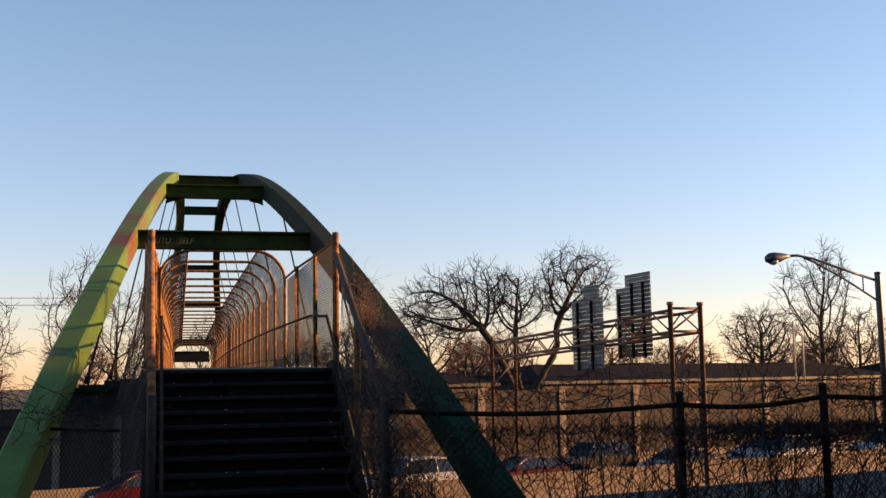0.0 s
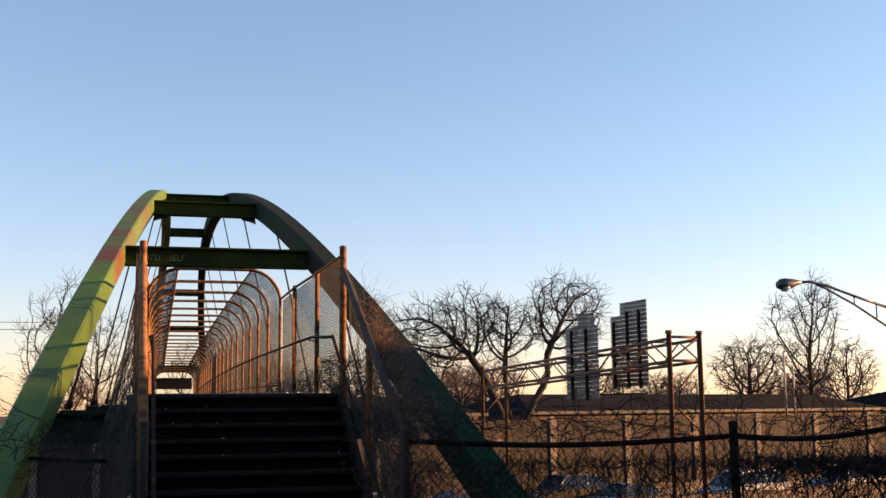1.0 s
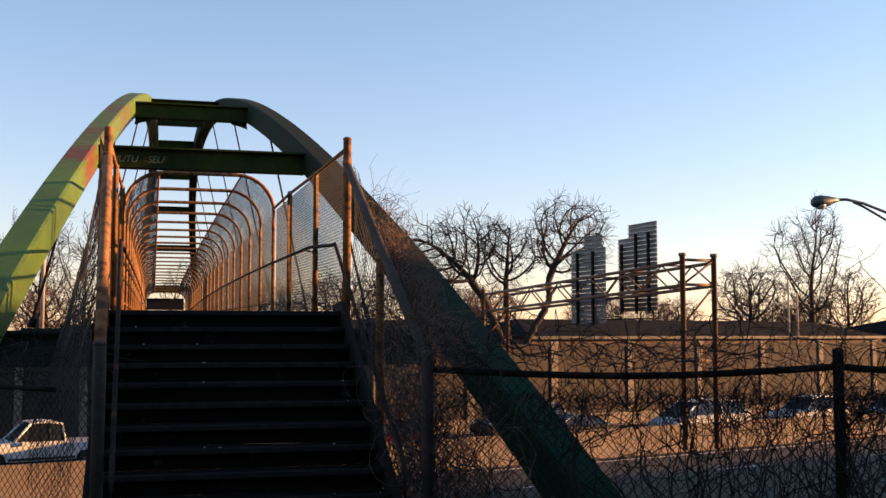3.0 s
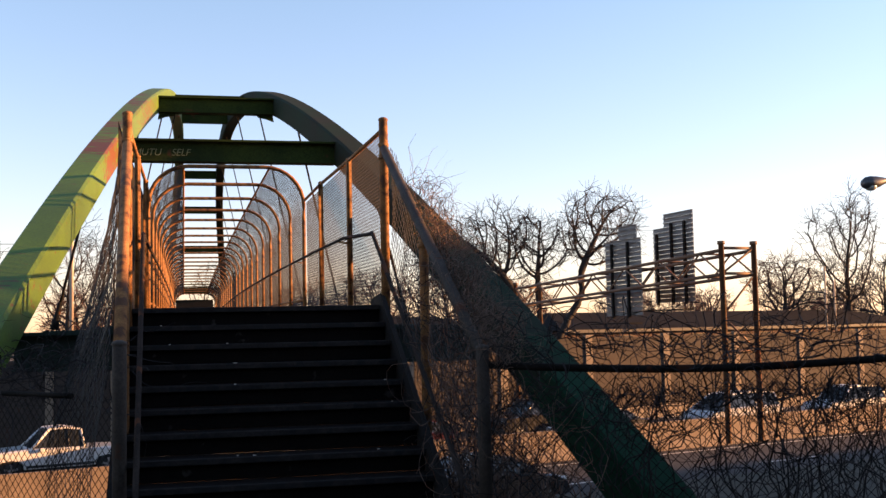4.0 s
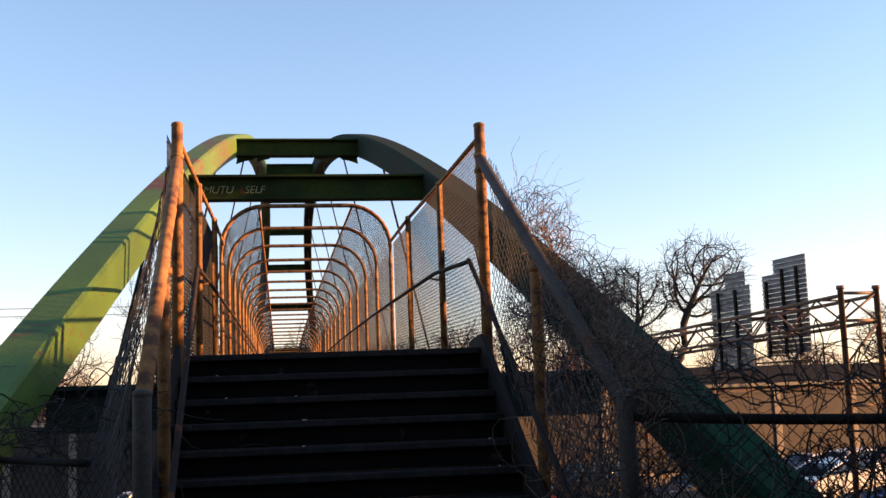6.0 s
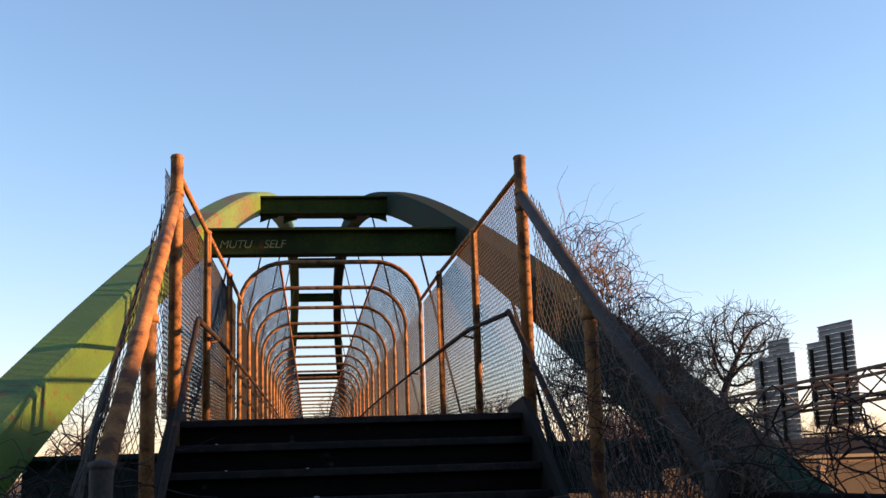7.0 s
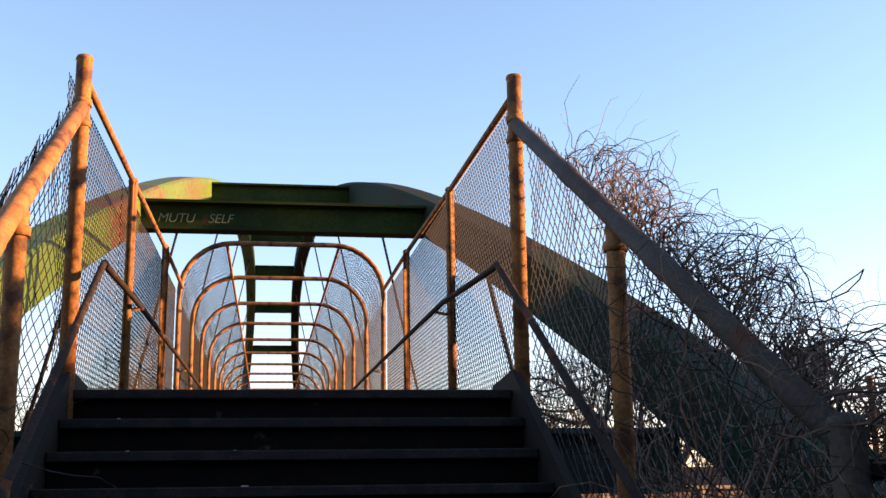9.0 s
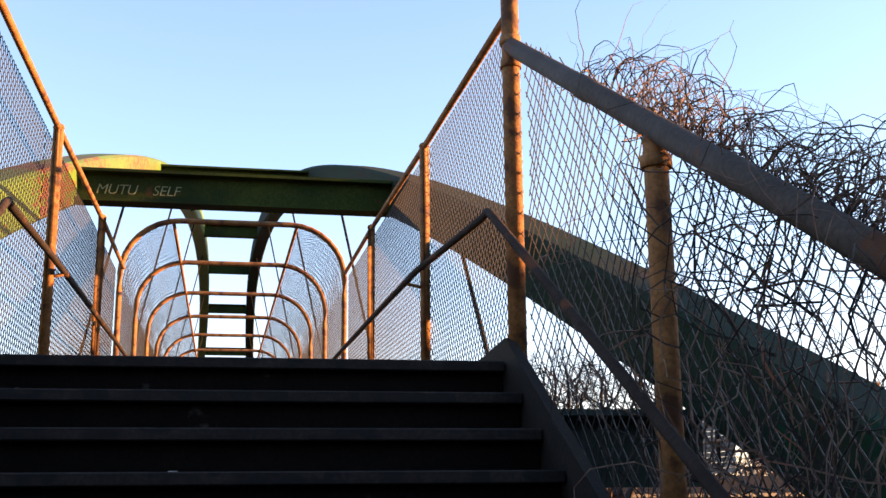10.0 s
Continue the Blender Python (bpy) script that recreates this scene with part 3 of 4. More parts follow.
ARC = math.pi / 2 * RAD


def hoop_point(s, v, z):
    """Up the side of the cage by v metres: straight, then round the corner."""
    side = 1.69
    if v < side:
        return Vector((s * X, 0, z + v))
    w = min((v - side) / RAD, math.pi / 2)
    return Vector((s * (X - RAD + RAD * math.cos(w)), 0, z + side + RAD * math.sin(w)))


hoop_me = None
for i, y in enumerate(HOOPS):
    z = deck_z(y)
    if hoop_me is None:
        path = [hoop_point(1, v, 0) for v in (-0.1, 0.7, 1.5)] + [hoop_point(1, 1.69 + ARC * k / 8, 0) for k in range(9)]
        path += [Vector((-p.x, 0, p.z)) for p in reversed(path)]
        ob = tube("hoop", path, 0.032, M_PIPE, fence, 8)
        hoop_me = ob.data
    else:
        ob = new("hoop", hoop_me)
        ob.parent = fence
    ob.location = (0, y, z)
for s in (-1, 1):
    for v in (1.69 + ARC * 0.94, 0.15):
        pts = []
        for i in range(len(HOOPS)):
            p = hoop_point(s, v, deck_z(HOOPS[i]))
            pts.append((p.x + s * 0.02, HOOPS[i], p.z))
        tube("long_rail", pts, 0.02, M_PIPE, fence, 6)
    for i in range(len(HOOPS) - 1):
        y0, y1 = HOOPS[i], HOOPS[i + 1]

        def cage(u, v, y0=y0, s=s):
            y = y0 + u
            p = hoop_point(s, v, deck_z(y))
            return Vector((p.x + s * 0.03, y, p.z))

        wire_fabric("chain_link", cage, y1 - y0, 1.69 + ARC * 0.94, 0.068 if i < 4 else 0.1, 0.0025 if i < 4 else 0.003, M_WIRE, fence, seg=0.22)

# ---- sign gantry over the far lanes, seen from behind ----
gantry = empty("sign_gantry", (0, 0, 0), "rusty steel truss sign gantry standing on the median", "sign gantry")
G0, G1 = Vector((18.45, 25.2, 0)), Vector((16.2, 42.8, 0))
GD = (G1 - G0).normalized()
GS = Vector((GD.y, -GD.x, 0))
for p, top, foot in ((G0, 4.58, ROAD_Z + 0.9), (G1, 3.97, ROAD_Z)):
    for s in (-0.68, 0.68):
        q = p + GS * s
        tube("upright", [q + Vector((0, 0, foot)), q + Vector((0, 0, top - 0.12)), q + Vector((0, 0, top - 0.12)), q + Vector((0, 0, top))], [0.1, 0.1, 0.14, 0.13], M_GANTRY, gantry, 10)
    a, b = p - GS * 0.68, p + GS * 0.68
    for z in (top - 0.25, top - 1.15, top - 3.9):
        tube("strut", [a + Vector((0, 0, z)), b + Vector((0, 0, z))], 0.06, M_GANTRY, gantry, 6)
    for z0, z1 in ((top - 1.15, top - 0.25), (top - 2.6, top - 1.2), (top - 2.7, top - 3.9)):
        tube("brace", [a + Vector((0, 0, z0)), b + Vector((0, 0, z1))], 0.04, M_GANTRY, gantry, 6)
span = (G1 - G0).length
for s in (-0.68, 0.68):
    for dz in (-0.3, -1.15):
        tube("chord", [G0 + GS * s + Vector((0, 0, 4.55 + dz)), G1 + GS * s + Vector((0, 0, 3.95 + dz))], 0.065, M_GANTRY, gantry, 8)
    n = 13
    for i in range(n):
        za, zb = 4.55 - 0.6 * i / n, 4.55 - 0.6 * (i + 1) / n
        a, b = G0 + GS * s + GD * span * i / n, G0 + GS * s + GD * span * (i + 1) / n
        up, dn = (a, b) if i % 2 else (b, a)
        zu, zd = (za, zb) if i % 2 else (zb, za)
        tube("lattice", [up + Vector((0, 0, zu - 0.3)), dn + Vector((0, 0, zd - 1.15))], 0.035, M_GANTRY, gantry, 5)
for i in range(1, 13, 2):
    for dz in (-0.3, -1.15):
        z = 4.55 - 0.6 * i / 13 + dz
        p = G0 + GD * span * i / 13
        tube("lattice", [p - GS * 0.68 + Vector((0, 0, z)), p + GS * 0.68 + Vector((0, 0, z))], 0.035, M_GANTRY, gantry, 5)


def sign_board(d0, d1, z0, z1, step, off, label, flip):
    """The back of a road sign: lipped horizontal panels on vertical posts; part of it stands higher."""
    sign = empty("road_sign", G0 + GD * d0 + GS * off, label, "road sign", "signs on the gantry")
    sign.rotation_euler = (0, 0, math.atan2(GD.y, GD.x))
    w = d1 - d0
    h = 0.19
    z = z0
    while z < z1 - 0.05:
        full = z < z1 - step
        a, b = (0, w) if full else ((0, w * 0.72) if flip else (w * 0.1, w * 0.6))
        bm = boxes(((a, -0.02, z + 0.007), (b, 0.0, z + h - 0.007)), ((a, 0.0, z + 0.012), (b, 0.06, z + 0.03)), ((a, 0.0, z + h - 0.03), (b, 0.06, z + h - 0.012)))
        part("sign_panel", bm, M_SIGN, sign)
        z += h
    for k in ((0.16, 0.48, 0.86) if flip else (0.3, 0.75)):
        bm = boxes(((w * k - 0.06, 0.062, z0 - 0.1), (w * k + 0.06, 0.16, z1 - step - 0.1 if k > 0.7 or not flip else z1 - 0.5)))
        part("sign_post", bm, M_STEEL, sign)
    bm = boxes(((-0.1, 0.1, z0 - 0.35), (w + 0.1, 0.8, z0 - 0.3)))
    part("walkway", bm, M_STEEL, sign)
    return sign


sign_board(5.8, 8.9, 2.62, 6.47, 0.8, 2.0, "large stepped road sign seen from its ribbed aluminium back", True)
sign_board(6.8, 9.8, 2.1, 5.8, 0.5, 0.1, "smaller stepped road sign seen from its ribbed back", False)

# ---- street lamp on the near bank ----
lamp = empty("street_lamp", (17.2, 11.0, 0), "grey cobra-head street lamp on a twin-bar arm", "street lamp")
post("mast", 0, 0, ROAD_Z, 4.35, 0.09, M_LAMP, lamp)
tube("arm", [(0, 0, 4.1), (-1.2, 0, 4.42), (-2.1, 0, 4.68), (-2.6, 0, 4.76), (-3.0, 0, 4.74)], 0.035, M_LAMP, lamp, 8)
tube("arm", [(0, 0, 3.55), (-1.2, 0, 4.2), (-2.1, 0, 4.6), (-2.4, 0, 4.7)], 0.03, M_LAMP, lamp, 8)
for x, a, b in ((-0.5, 3.85, 4.25), (-1.2, 4.2, 4.42)):
    tube("arm_strut", [(x, 0, a), (x, 0, b)], 0.02, M_LAMP, lamp, 6)
tube("luminaire", [(-2.85, 0, 4.74), (-3.0, 0, 4.735), (-3.15, 0, 4.71), (-3.35, 0, 4.69), (-3.5, 0, 4.675), (-3.6, 0, 4.66), (-3.63, 0, 4.66)], [0.04, 0.075, 0.12, 0.15, 0.14, 0.09, 0.02], M_LAMP, lamp, 12)
bm = bmesh.new()
bmesh.ops.create_uvsphere(bm, u_segments=12, v_segments=8, radius=0.13)
for v in bm.verts:
    v.co = Vector((v.co.x * 1.15 - 3.38, v.co.y, v.co.z * 0.75 + 4.6))
part("lens", bm, M_LENS, lamp, "pale glass lens", True)
lamp.scale = (0.9, 1, 1)


# ---- long low dwelling behind the wall ----
def low_house(u0, u1, n0, n1, eave, ridge, base, label):
    h = empty("low_house", at(u0, n0, base), label, "house")
    h.rotation_euler = (0, 0, SK)
    w, d = u1 - u0, n1 - n0
    e, r = eave - base, ridge - base
    bm = boxes(((0, 0, 0), (w, 0.25, e)), ((0, d - 0.25, 0), (w, d, e)), ((0, 0.25, 0), (0.25, d - 0.25, e)), ((w - 0.25, 0.25, 0), (w, d - 0.25, e)))
    part("house_wall", bm, M_BRICK, h)
    o = 0.5
    ins = min(d / 2, 3.0)
    vs = [(-o, -o, e), (w + o, -o, e), (w + o, d + o, e), (-o, d + o, e), (ins, d / 2, r), (w - ins, d / 2, r)]
    fs = [(0, 1, 5, 4), (1, 2, 5), (2, 3, 4, 5), (3, 0, 4), (3, 2, 1, 0)]
    mesh_part("roof", vs, fs, M_ROOF, h)
    bm = boxes(((-o, -o - 0.04, e - 0.2), (w + o, -o - 0.002, e + 0.02)))
    part("fascia", bm, M_FASCIA, h, "pale painted eaves board")
    x = 1.5
    while x < w - 2:
        wnd = part("window", boxes(((x, -0.05, e - 1.5), (x + 1.3, -0.004, e - 0.45)), bev=0.01), M_FASCIA, h)
        part("pane", boxes(((x + 0.07, -0.06, e - 1.43), (x + 0.62, -0.051, e - 0.52)), ((x + 0.68, -0.06, e - 1.43), (x + 1.23, -0.051, e - 0.52))), M_GLASS, wnd)
        x += 3.6
    return h


M_GLASS = mat("window_glass", (0.03, 0.035, 0.04), None, 0.08, 0, 2, 10, 0)
low_house(44, 84, 52.5, 64, 1.5, 2.85, 0.2, "long low brick dwelling with a dark hipped roof")
low_house(90, 130, 52.5, 64, 1.7, 3.1, 0.2, "low brick dwelling with a dark hipped roof")
low_house(20, 40, 53.5, 64, 1.45, 2.7, 0.2, "low brick dwelling with a dark hipped roof and pale eaves")


# ---- bare trees ----
def grown_tree(seed, trunk, crown, points, step=0.24, reach=1.9, kill=0.42, twigs=3, twig_len=0.5, rise=0.0):
    """Limbs that creep towards scattered points of a crown: nodes and the parent of each; twigs at every thin end."""
    rng = np.random.default_rng(seed)
    goal = []
    total = sum(a * b * c for p, (a, b, c) in crown)
    for centre, (a, b, c) in crown:
        n = int(points * a * b * c / total)
        d = rng.normal(size=(n, 3))
        d /= np.linalg.norm(d, axis=1)[:, None]
        goal.append(np.array(centre) + d * (rng.random((n, 1)) ** 0.4) * np.array((a, b, c)))
    goal = np.concatenate(goal)
    nodes, parent = [np.array(trunk[0], float)], [-1]
    for a, b in zip(trunk, trunk[1:]):
        a, b = np.array(a, float), np.array(b, float)
        n = max(1, int(np.linalg.norm(b - a) / step))
        for k in range(1, n + 1):
            nodes.append(a + (b - a) * k / n + rng.normal(size=3) * step * 0.12)
            parent.append(len(nodes) - 2)
    at_node = np.zeros(len(goal), int)
    dist = np.full(len(goal), 1e9)
    for k, q in enumerate(nodes):
        d = np.linalg.norm(goal - q, axis=1)
        near = d < dist
        at_node[near], dist[near] = k, d[near]
    alive = dist > kill
    for turn in range(170):
        pull = alive & ((dist < reach) | (turn < 14))
        if not pull.any():
            break
        idx = np.unique(at_node[pull])
        fresh = []
        for k in idx:
            sel = pull & (at_node == k)
            v = goal[sel] - nodes[k]
            v = (v / np.linalg.norm(v, axis=1)[:, None]).sum(axis=0) + rng.normal(size=3) * 0.55
            v[2] += rise
            if parent[k] >= 0:
                back = nodes[k] - nodes[parent[k]]
                v = v / max(1e-6, np.linalg.norm(v)) + 0.35 * back / max(1e-6, np.linalg.norm(back))
            fresh.append((k, nodes[k] + v / max(1e-6, np.linalg.norm(v)) * step))
        for k, q in fresh:
            nodes.append(q)
            parent.append(k)
            d = np.linalg.norm(goal - q, axis=1)
            near = d < dist
            at_node[near], dist[near] = len(nodes) - 1, d[near]
        alive = dist > kill
    count = len(nodes)
    kids = [0] * count
    for k in range(1, count):
        kids[parent[k]] += 1
    for k in range(1, count):
        many = twigs if kids[k] == 0 else (2 if rng.random() < 0.6 else 0)
        back = nodes[k] - nodes[parent[k]]
        back = back / max(1e-6, np.linalg.norm(back))
        for c in range(many):
            d, p, last = back + rng.normal(size=3) * 0.75, nodes[k], k
            d[2] += 0.15
            for e in range(3):
                d = d / np.linalg.norm(d) + rng.normal(size=3) * 0.28
                p = p + d / np.linalg.norm(d) * twig_len * rng.uniform(0.2, 0.42)
                nodes.append(p)
                parent.append(last)
                last = len(nodes) - 1
    return nodes, parent


def bare_tree(at_, grown, label, twig, thin=0.009, fat=0.6, group="bare trees behind the wall"):
    """A trunk and its limbs, thicker by what they carry, and a crown of twigs."""
    nodes, parent = grown
    n = len(nodes)
    load, heir, best = [0.0] * n, [-1] * n, [-1.0] * n
    for k in range(n - 1, 0, -1):
        load[k] += 1.0 if load[k] == 0 else 0.0
        load[parent[k]] += load[k]
        if load[k] > best[parent[k]]:
            best[parent[k]], heir[parent[k]] = load[k], k
    radius = [thin * max(1.0, v) ** 0.42 * (fat if v > 3 else 1.0) for v in load]
    t = empty("bare_tree", at_, label, "tree", group)
    tv, tf, cv, cf = [], [], [], []
    for k in range(n):
        if k and heir[parent[k]] == k:
            continue
        path = [k] if k == 0 else [parent[k], k]
        while heir[path[-1]] >= 0:
            path.append(heir[path[-1]])
        rad = [radius[q] for q in path]
        if k:
            rad[0] = rad[1]
        if len(path) > 1:
            pts = [nodes[q] for q in path]
            if rad[0] > thin * 2.6:
                tube_data(pts, rad, 6, tv, tf, cap=False)
            else:
                tube_data(pts, rad, 3, cv, cf, cap=False)
    for poly in mesh_part("trunk", tv, tf, M_BARK, t).data.polygons:
        poly.use_smooth = True
    tagged(mesh_part("crown", cv, cf, twig, t), kind="stuff")
    return t


SPREAD = "wide-spreading bare tree with crooked dark limbs"
bare_tree(at(34.5, 42.0, -0.5), grown_tree(11, [(0.4, 0, -0.2), (-0.7, 0, 2.2), (-1.6, 0, 4.1)], [((-4.6, 0, 6.6), (3.4, 2.4, 2.1)), ((-2.6, 0.2, 7.6), (2.3, 2.0, 1.8))], 1000, 0.3, 2.4, 0.5, 7, 0.95), SPREAD, M_TWIG, 0.0105, 1.1)
bare_tree(at(35.1, 42.6, -0.5), grown_tree(23, [(0.2, 0, -0.2), (-0.3, 0, 2.2), (-0.5, 0, 4.4)], [((-0.4, 0, 6.9), (2.2, 2.1, 1.9))], 560, 0.3, 2.4, 0.5, 7, 0.95), SPREAD, M_TWIG, 0.0105, 1.1)
bare_tree(at(34.9, 42.2, -1.0), grown_tree(31, [(0, 0, -0.2), (0.7, 0, 2.1), (2.2, 0, 4.6), (2.2, 0, 6.0)], [((3.4, 0, 8.6), (2.7, 2.4, 2.4))], 820, 0.3, 2.4, 0.5, 7, 0.95), "tall rounded bare tree with crooked limbs", M_TWIG, 0.0105, 1.1)
bare_tree(at(31.0, 47.0, 0.2), grown_tree(37, [(0, 0, -0.2), (0.2, 0, 1.2)], [((0, 0, 4.0), (3.2, 2.4, 2.4))], 520, 0.3, 2.4, 0.55, 4, 0.7), "low bare tree with fine twigs", M_TWIG_RED, 0.016, 0.6)
red = bare_tree(at(82.0, 66.0, 0.2), grown_tree(41, [(0, 0, -0.3), (0, 0.1, 1.6)], [((0, 0, 5.2), (3.9, 3.5, 3.3))], 700, 0.4, 2.8, 0.66, 8, 1.3), "reddish bare tree behind the dwellings", M_TWIG_RED, 0.017, 0.9)
bare_tree(at(86.5, 62.0, 0.2), grown_tree(53, [(0, 0, -0.2), (0, 0, 1.6)], [((-0.4, 0, 6.5), (3.4, 2.8, 4.0)), ((0.9, 0, 10.2), (2.9, 2.6, 4.4)), ((-3.4, 0, 9.2), (1.6, 1.6, 2.8))], 900, 0.44, 3.2, 0.75, 4, 1.4, 0.9), "tall upright bare tree with many leaders", M_TWIG, 0.017, 0.9)
bare_tree(at(97.0, 66.0, 0.2), grown_tree(61, [(0, 0, -0.2), (0.2, 0, 1.5)], [((0, 0, 5.0), (3.8, 3.0, 3.6))], 600, 0.4, 2.8, 0.7, 4, 1.0, 0.4), "bare tree behind the dwellings", M_TWIG, 0.024, 0.65)
slim = bare_tree(at(8.6, 46.0, 0.2), grown_tree(73, [(0, 0, -0.2), (0, 0, 1.4)], [((0, 0, 4.9), (1.9, 1.7, 3.2)), ((0.4, 0, 6.9), (1.2, 1.0, 1.8))], 300, 0.28, 2.3, 0.45, 3, 0.8, 1.1), "slender bare tree with upright twigs", M_TWIG, 0.01, 0.8)
bare_tree(at(11.6, 49.0, 0.2), grown_tree(79, [(0, 0, -0.2), (0.1, 0, 1.2)], [((0, 0, 4.4), (2.1, 1.7, 3.1))], 300, 0.28, 2.3, 0.45, 3, 0.8, 1.0), "slender bare tree with upright twigs", M_TWIG, 0.01, 0.8)
bare_tree(at(4.6, 50.0, 0.2), grown_tree(83, [(0, 0, -0.2), (0, 0.1, 1.2)], [((0, 0, 4.3), (2.4, 2.0, 2.4))], 260, 0.28, 2.3, 0.45, 3, 0.8), "bare tree with fine twigs", M_TWIG, 0.01, 0.8)
# more of the same trees along the skyline
rng = random.Random(77)
for i in range(26):
    p = at(-40 + i * 7.4 + rng.uniform(-3, 3), rng.uniform(72, 112), rng.uniform(-3.0, -1.2))
    copy_thing(red if i % 3 else slim, Matrix.Translation(p) @ Matrix.Rotation(rng.uniform(0, 6.28), 4, "Z"))

for x, y in ((-2.5, 84), (1.0, 88), (3.5, 82)):
    copy_thing(slim, Matrix.Translation((x, y, -0.4)) @ Matrix.Rotation(x + y, 4, "Z"))

# ---- poles and cables in the distance ----
for u, n, h, r in ((63.7, 46.0, 5.7, 0.07), (64.7, 46.0, 4.6, 0.07), (7.9, 42.0, 6.0, 0.09)):
    p = empty("utility_pole", at(u, n, 0.2), "slim pale utility pole", "pole")
    post("shaft", 0, 0, -0.3, h, r, M_POLE, p)
for dz in (0.0, 0.45):
    pts = []
    for i in range(25):
        k = i / 24
        pts.append(at(-60 + 72 * k, 60, 7.0 + dz - 2.0 * k * (1 - k)))
    tagged(tube("power_line", pts, 0.02, M_WIREBLACK, None, 5), "black power line sagging between poles", "cable")

# ---- house-shaped blocks added out of view, whose shade lies on stair and road ----
sd = Vector((to_sun.x, to_sun.y, 0)).normalized()
sp = Vector((-sd.y, sd.x, 0))
shade = empty("street_house", sd * 30 + sp * -18, "added unseen brick block that shades the stair foot", "house")
shade.rotation_euler = (0, 0, math.atan2(sp.y, sp.x))
part("house_wall", boxes(((-14, 0, -0.2), (28, 9, 4.62)), bev=0.02), M_BRICK, shade)
mesh_part("roof", [(-14.4, -0.4, 4.62), (28.4, -0.4, 4.62), (28.4, 9.4, 4.62), (-14.4, 9.4, 4.62), (-14.4, 4.5, 5.05), (28.4, 4.5, 5.05)], [(0, 1, 5, 4), (2, 3, 4, 5), (1, 2, 5), (3, 0, 4), (3, 2, 1, 0)], M_ROOF, shade)

# long low block, added outside the view to keep sun off the near lanes
row = empty("street_house", at(24, -11), "added unseen brick block that shades the near lanes", "house")
row.rotation_euler = (0, 0, SK)
part("house_wall", boxes(((0, 0, -0.2), (120, 8, 3.6)), bev=0.02), M_BRICK, row)
mesh_part("roof", [(-0.4, -0.4, 3.6), (120.4, -0.4, 3.6), (120.4, 8.4, 3.6), (-0.4, 8.4, 3.6), (-0.4, 4, 4.4), (120.4, 4, 4.4)], [(0, 1, 5, 4), (2, 3, 4, 5), (1, 2, 5), (3, 0, 4), (3, 2, 1, 0)], M_ROOF, row)

# tall block, added outside the view; its shadow covers the median's left stretch
tall = empty("street_house", at(96.5, -22), "added unseen tall brick block that shades part of the median", "house")
tall.rotation_euler = (0, 0, SK)
part("house_wall", boxes(((0, 0, -0.2), (6.5, 4, 10.6)), bev=0.02), M_BRICK, tall)
mesh_part("roof", [(-0.2, -0.2, 10.6), (6.7, -0.2, 10.6), (6.7, 4.2, 10.6), (-0.2, 4.2, 10.6), (-0.2, 2.0, 11.0), (6.7, 2.0, 11.0)], [(0, 1, 5, 4), (2, 3, 4, 5), (1, 2, 5), (3, 0, 4), (3, 2, 1, 0)], M_ROOF, tall)

# big block added behind the viewer to dim sky light on front faces
back = empty("apartment_block", (-45, -40, 0), "added unseen brick block that cuts sky light from behind", "building")
part("house_wall", boxes(((0, 0, -0.2), (70, 12, 11)), bev=0.03), M_BRICK, back)
part("roof", boxes(((-0.4, -0.4, 11.004), (70.4, 12.4, 11.4)), bev=0.03), M_ROOF, back)

# ---- ground-level chain-link fence either side of the stair foot ----
def ground_fence(pts, zs, label, sag=0.06, thick=0.026, loose=0.0):
    f = empty("roadside_fence", pts[0], label, "fence")
    o = Vector(pts[0])
    for i, p in enumerate(pts):
        if i:
            post("fence_post", p[0] - o.x, p[1] - o.y, -2.0, zs[i] + 0.14, 0.04, M_WIREPOST, f)
    for i in range(len(pts) - 1):
        a, b = Vector(pts[i]) - o, Vector(pts[i + 1]) - o
        w = (b - a).length
        path = []
        first = loose if i == 0 else 0.0
        for k in range(9):
            e = first + (1 - first) * k / 8
            q = a.lerp(b, e)
            path.append((q.x, q.y, zs[i] + (zs[i + 1] - zs[i]) * e - sag * math.sin(math.pi * e)))
        tube("fence_rail", path, thick, M_WIREPOST, f, 8)

        def sheet(u, v, a=a, b=b, w=w, z0=zs[i], z1=zs[i + 1]):
            q = a.lerp(b, u / w)
            top = z0 + (z1 - z0) * u / w - sag * math.sin(math.pi * u / w)
            return Vector((q.x, q.y + 0.035, 0.03 + (top - 0.03) * v / 1.3))

        wire_fabric("chain_link", sheet, w, 1.3, 0.085, 0.0028, M_WIREPOST, f, seg=0.6)
    return f


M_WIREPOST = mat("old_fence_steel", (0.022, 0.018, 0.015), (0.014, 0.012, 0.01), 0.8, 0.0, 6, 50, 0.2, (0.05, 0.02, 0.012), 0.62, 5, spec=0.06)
RF = [(1.29, -3.35, 0), (4.2, -4.2, 0), (5.6, -4.6, 0), (8.0, -5.3, 0), (11.0, -6.2, 0), (14.0, -7.1, 0)]
ground_fence(RF, [1.36, 1.38, 1.44, 1.49, 1.5, 1.5], "sagging rusty chain-link fence overgrown with dry vines")
LF = [(-1.15, -2.9, 0), (-2.6, -0.9, 0), (-4.2, 1.3, 0), (-6, 3.8, 0)]
ground_fence(LF, [1.2, 1.2, 1.2, 1.2], "rusty chain-link fence with a loose top rail", 0.0, 0.02, 0.2)


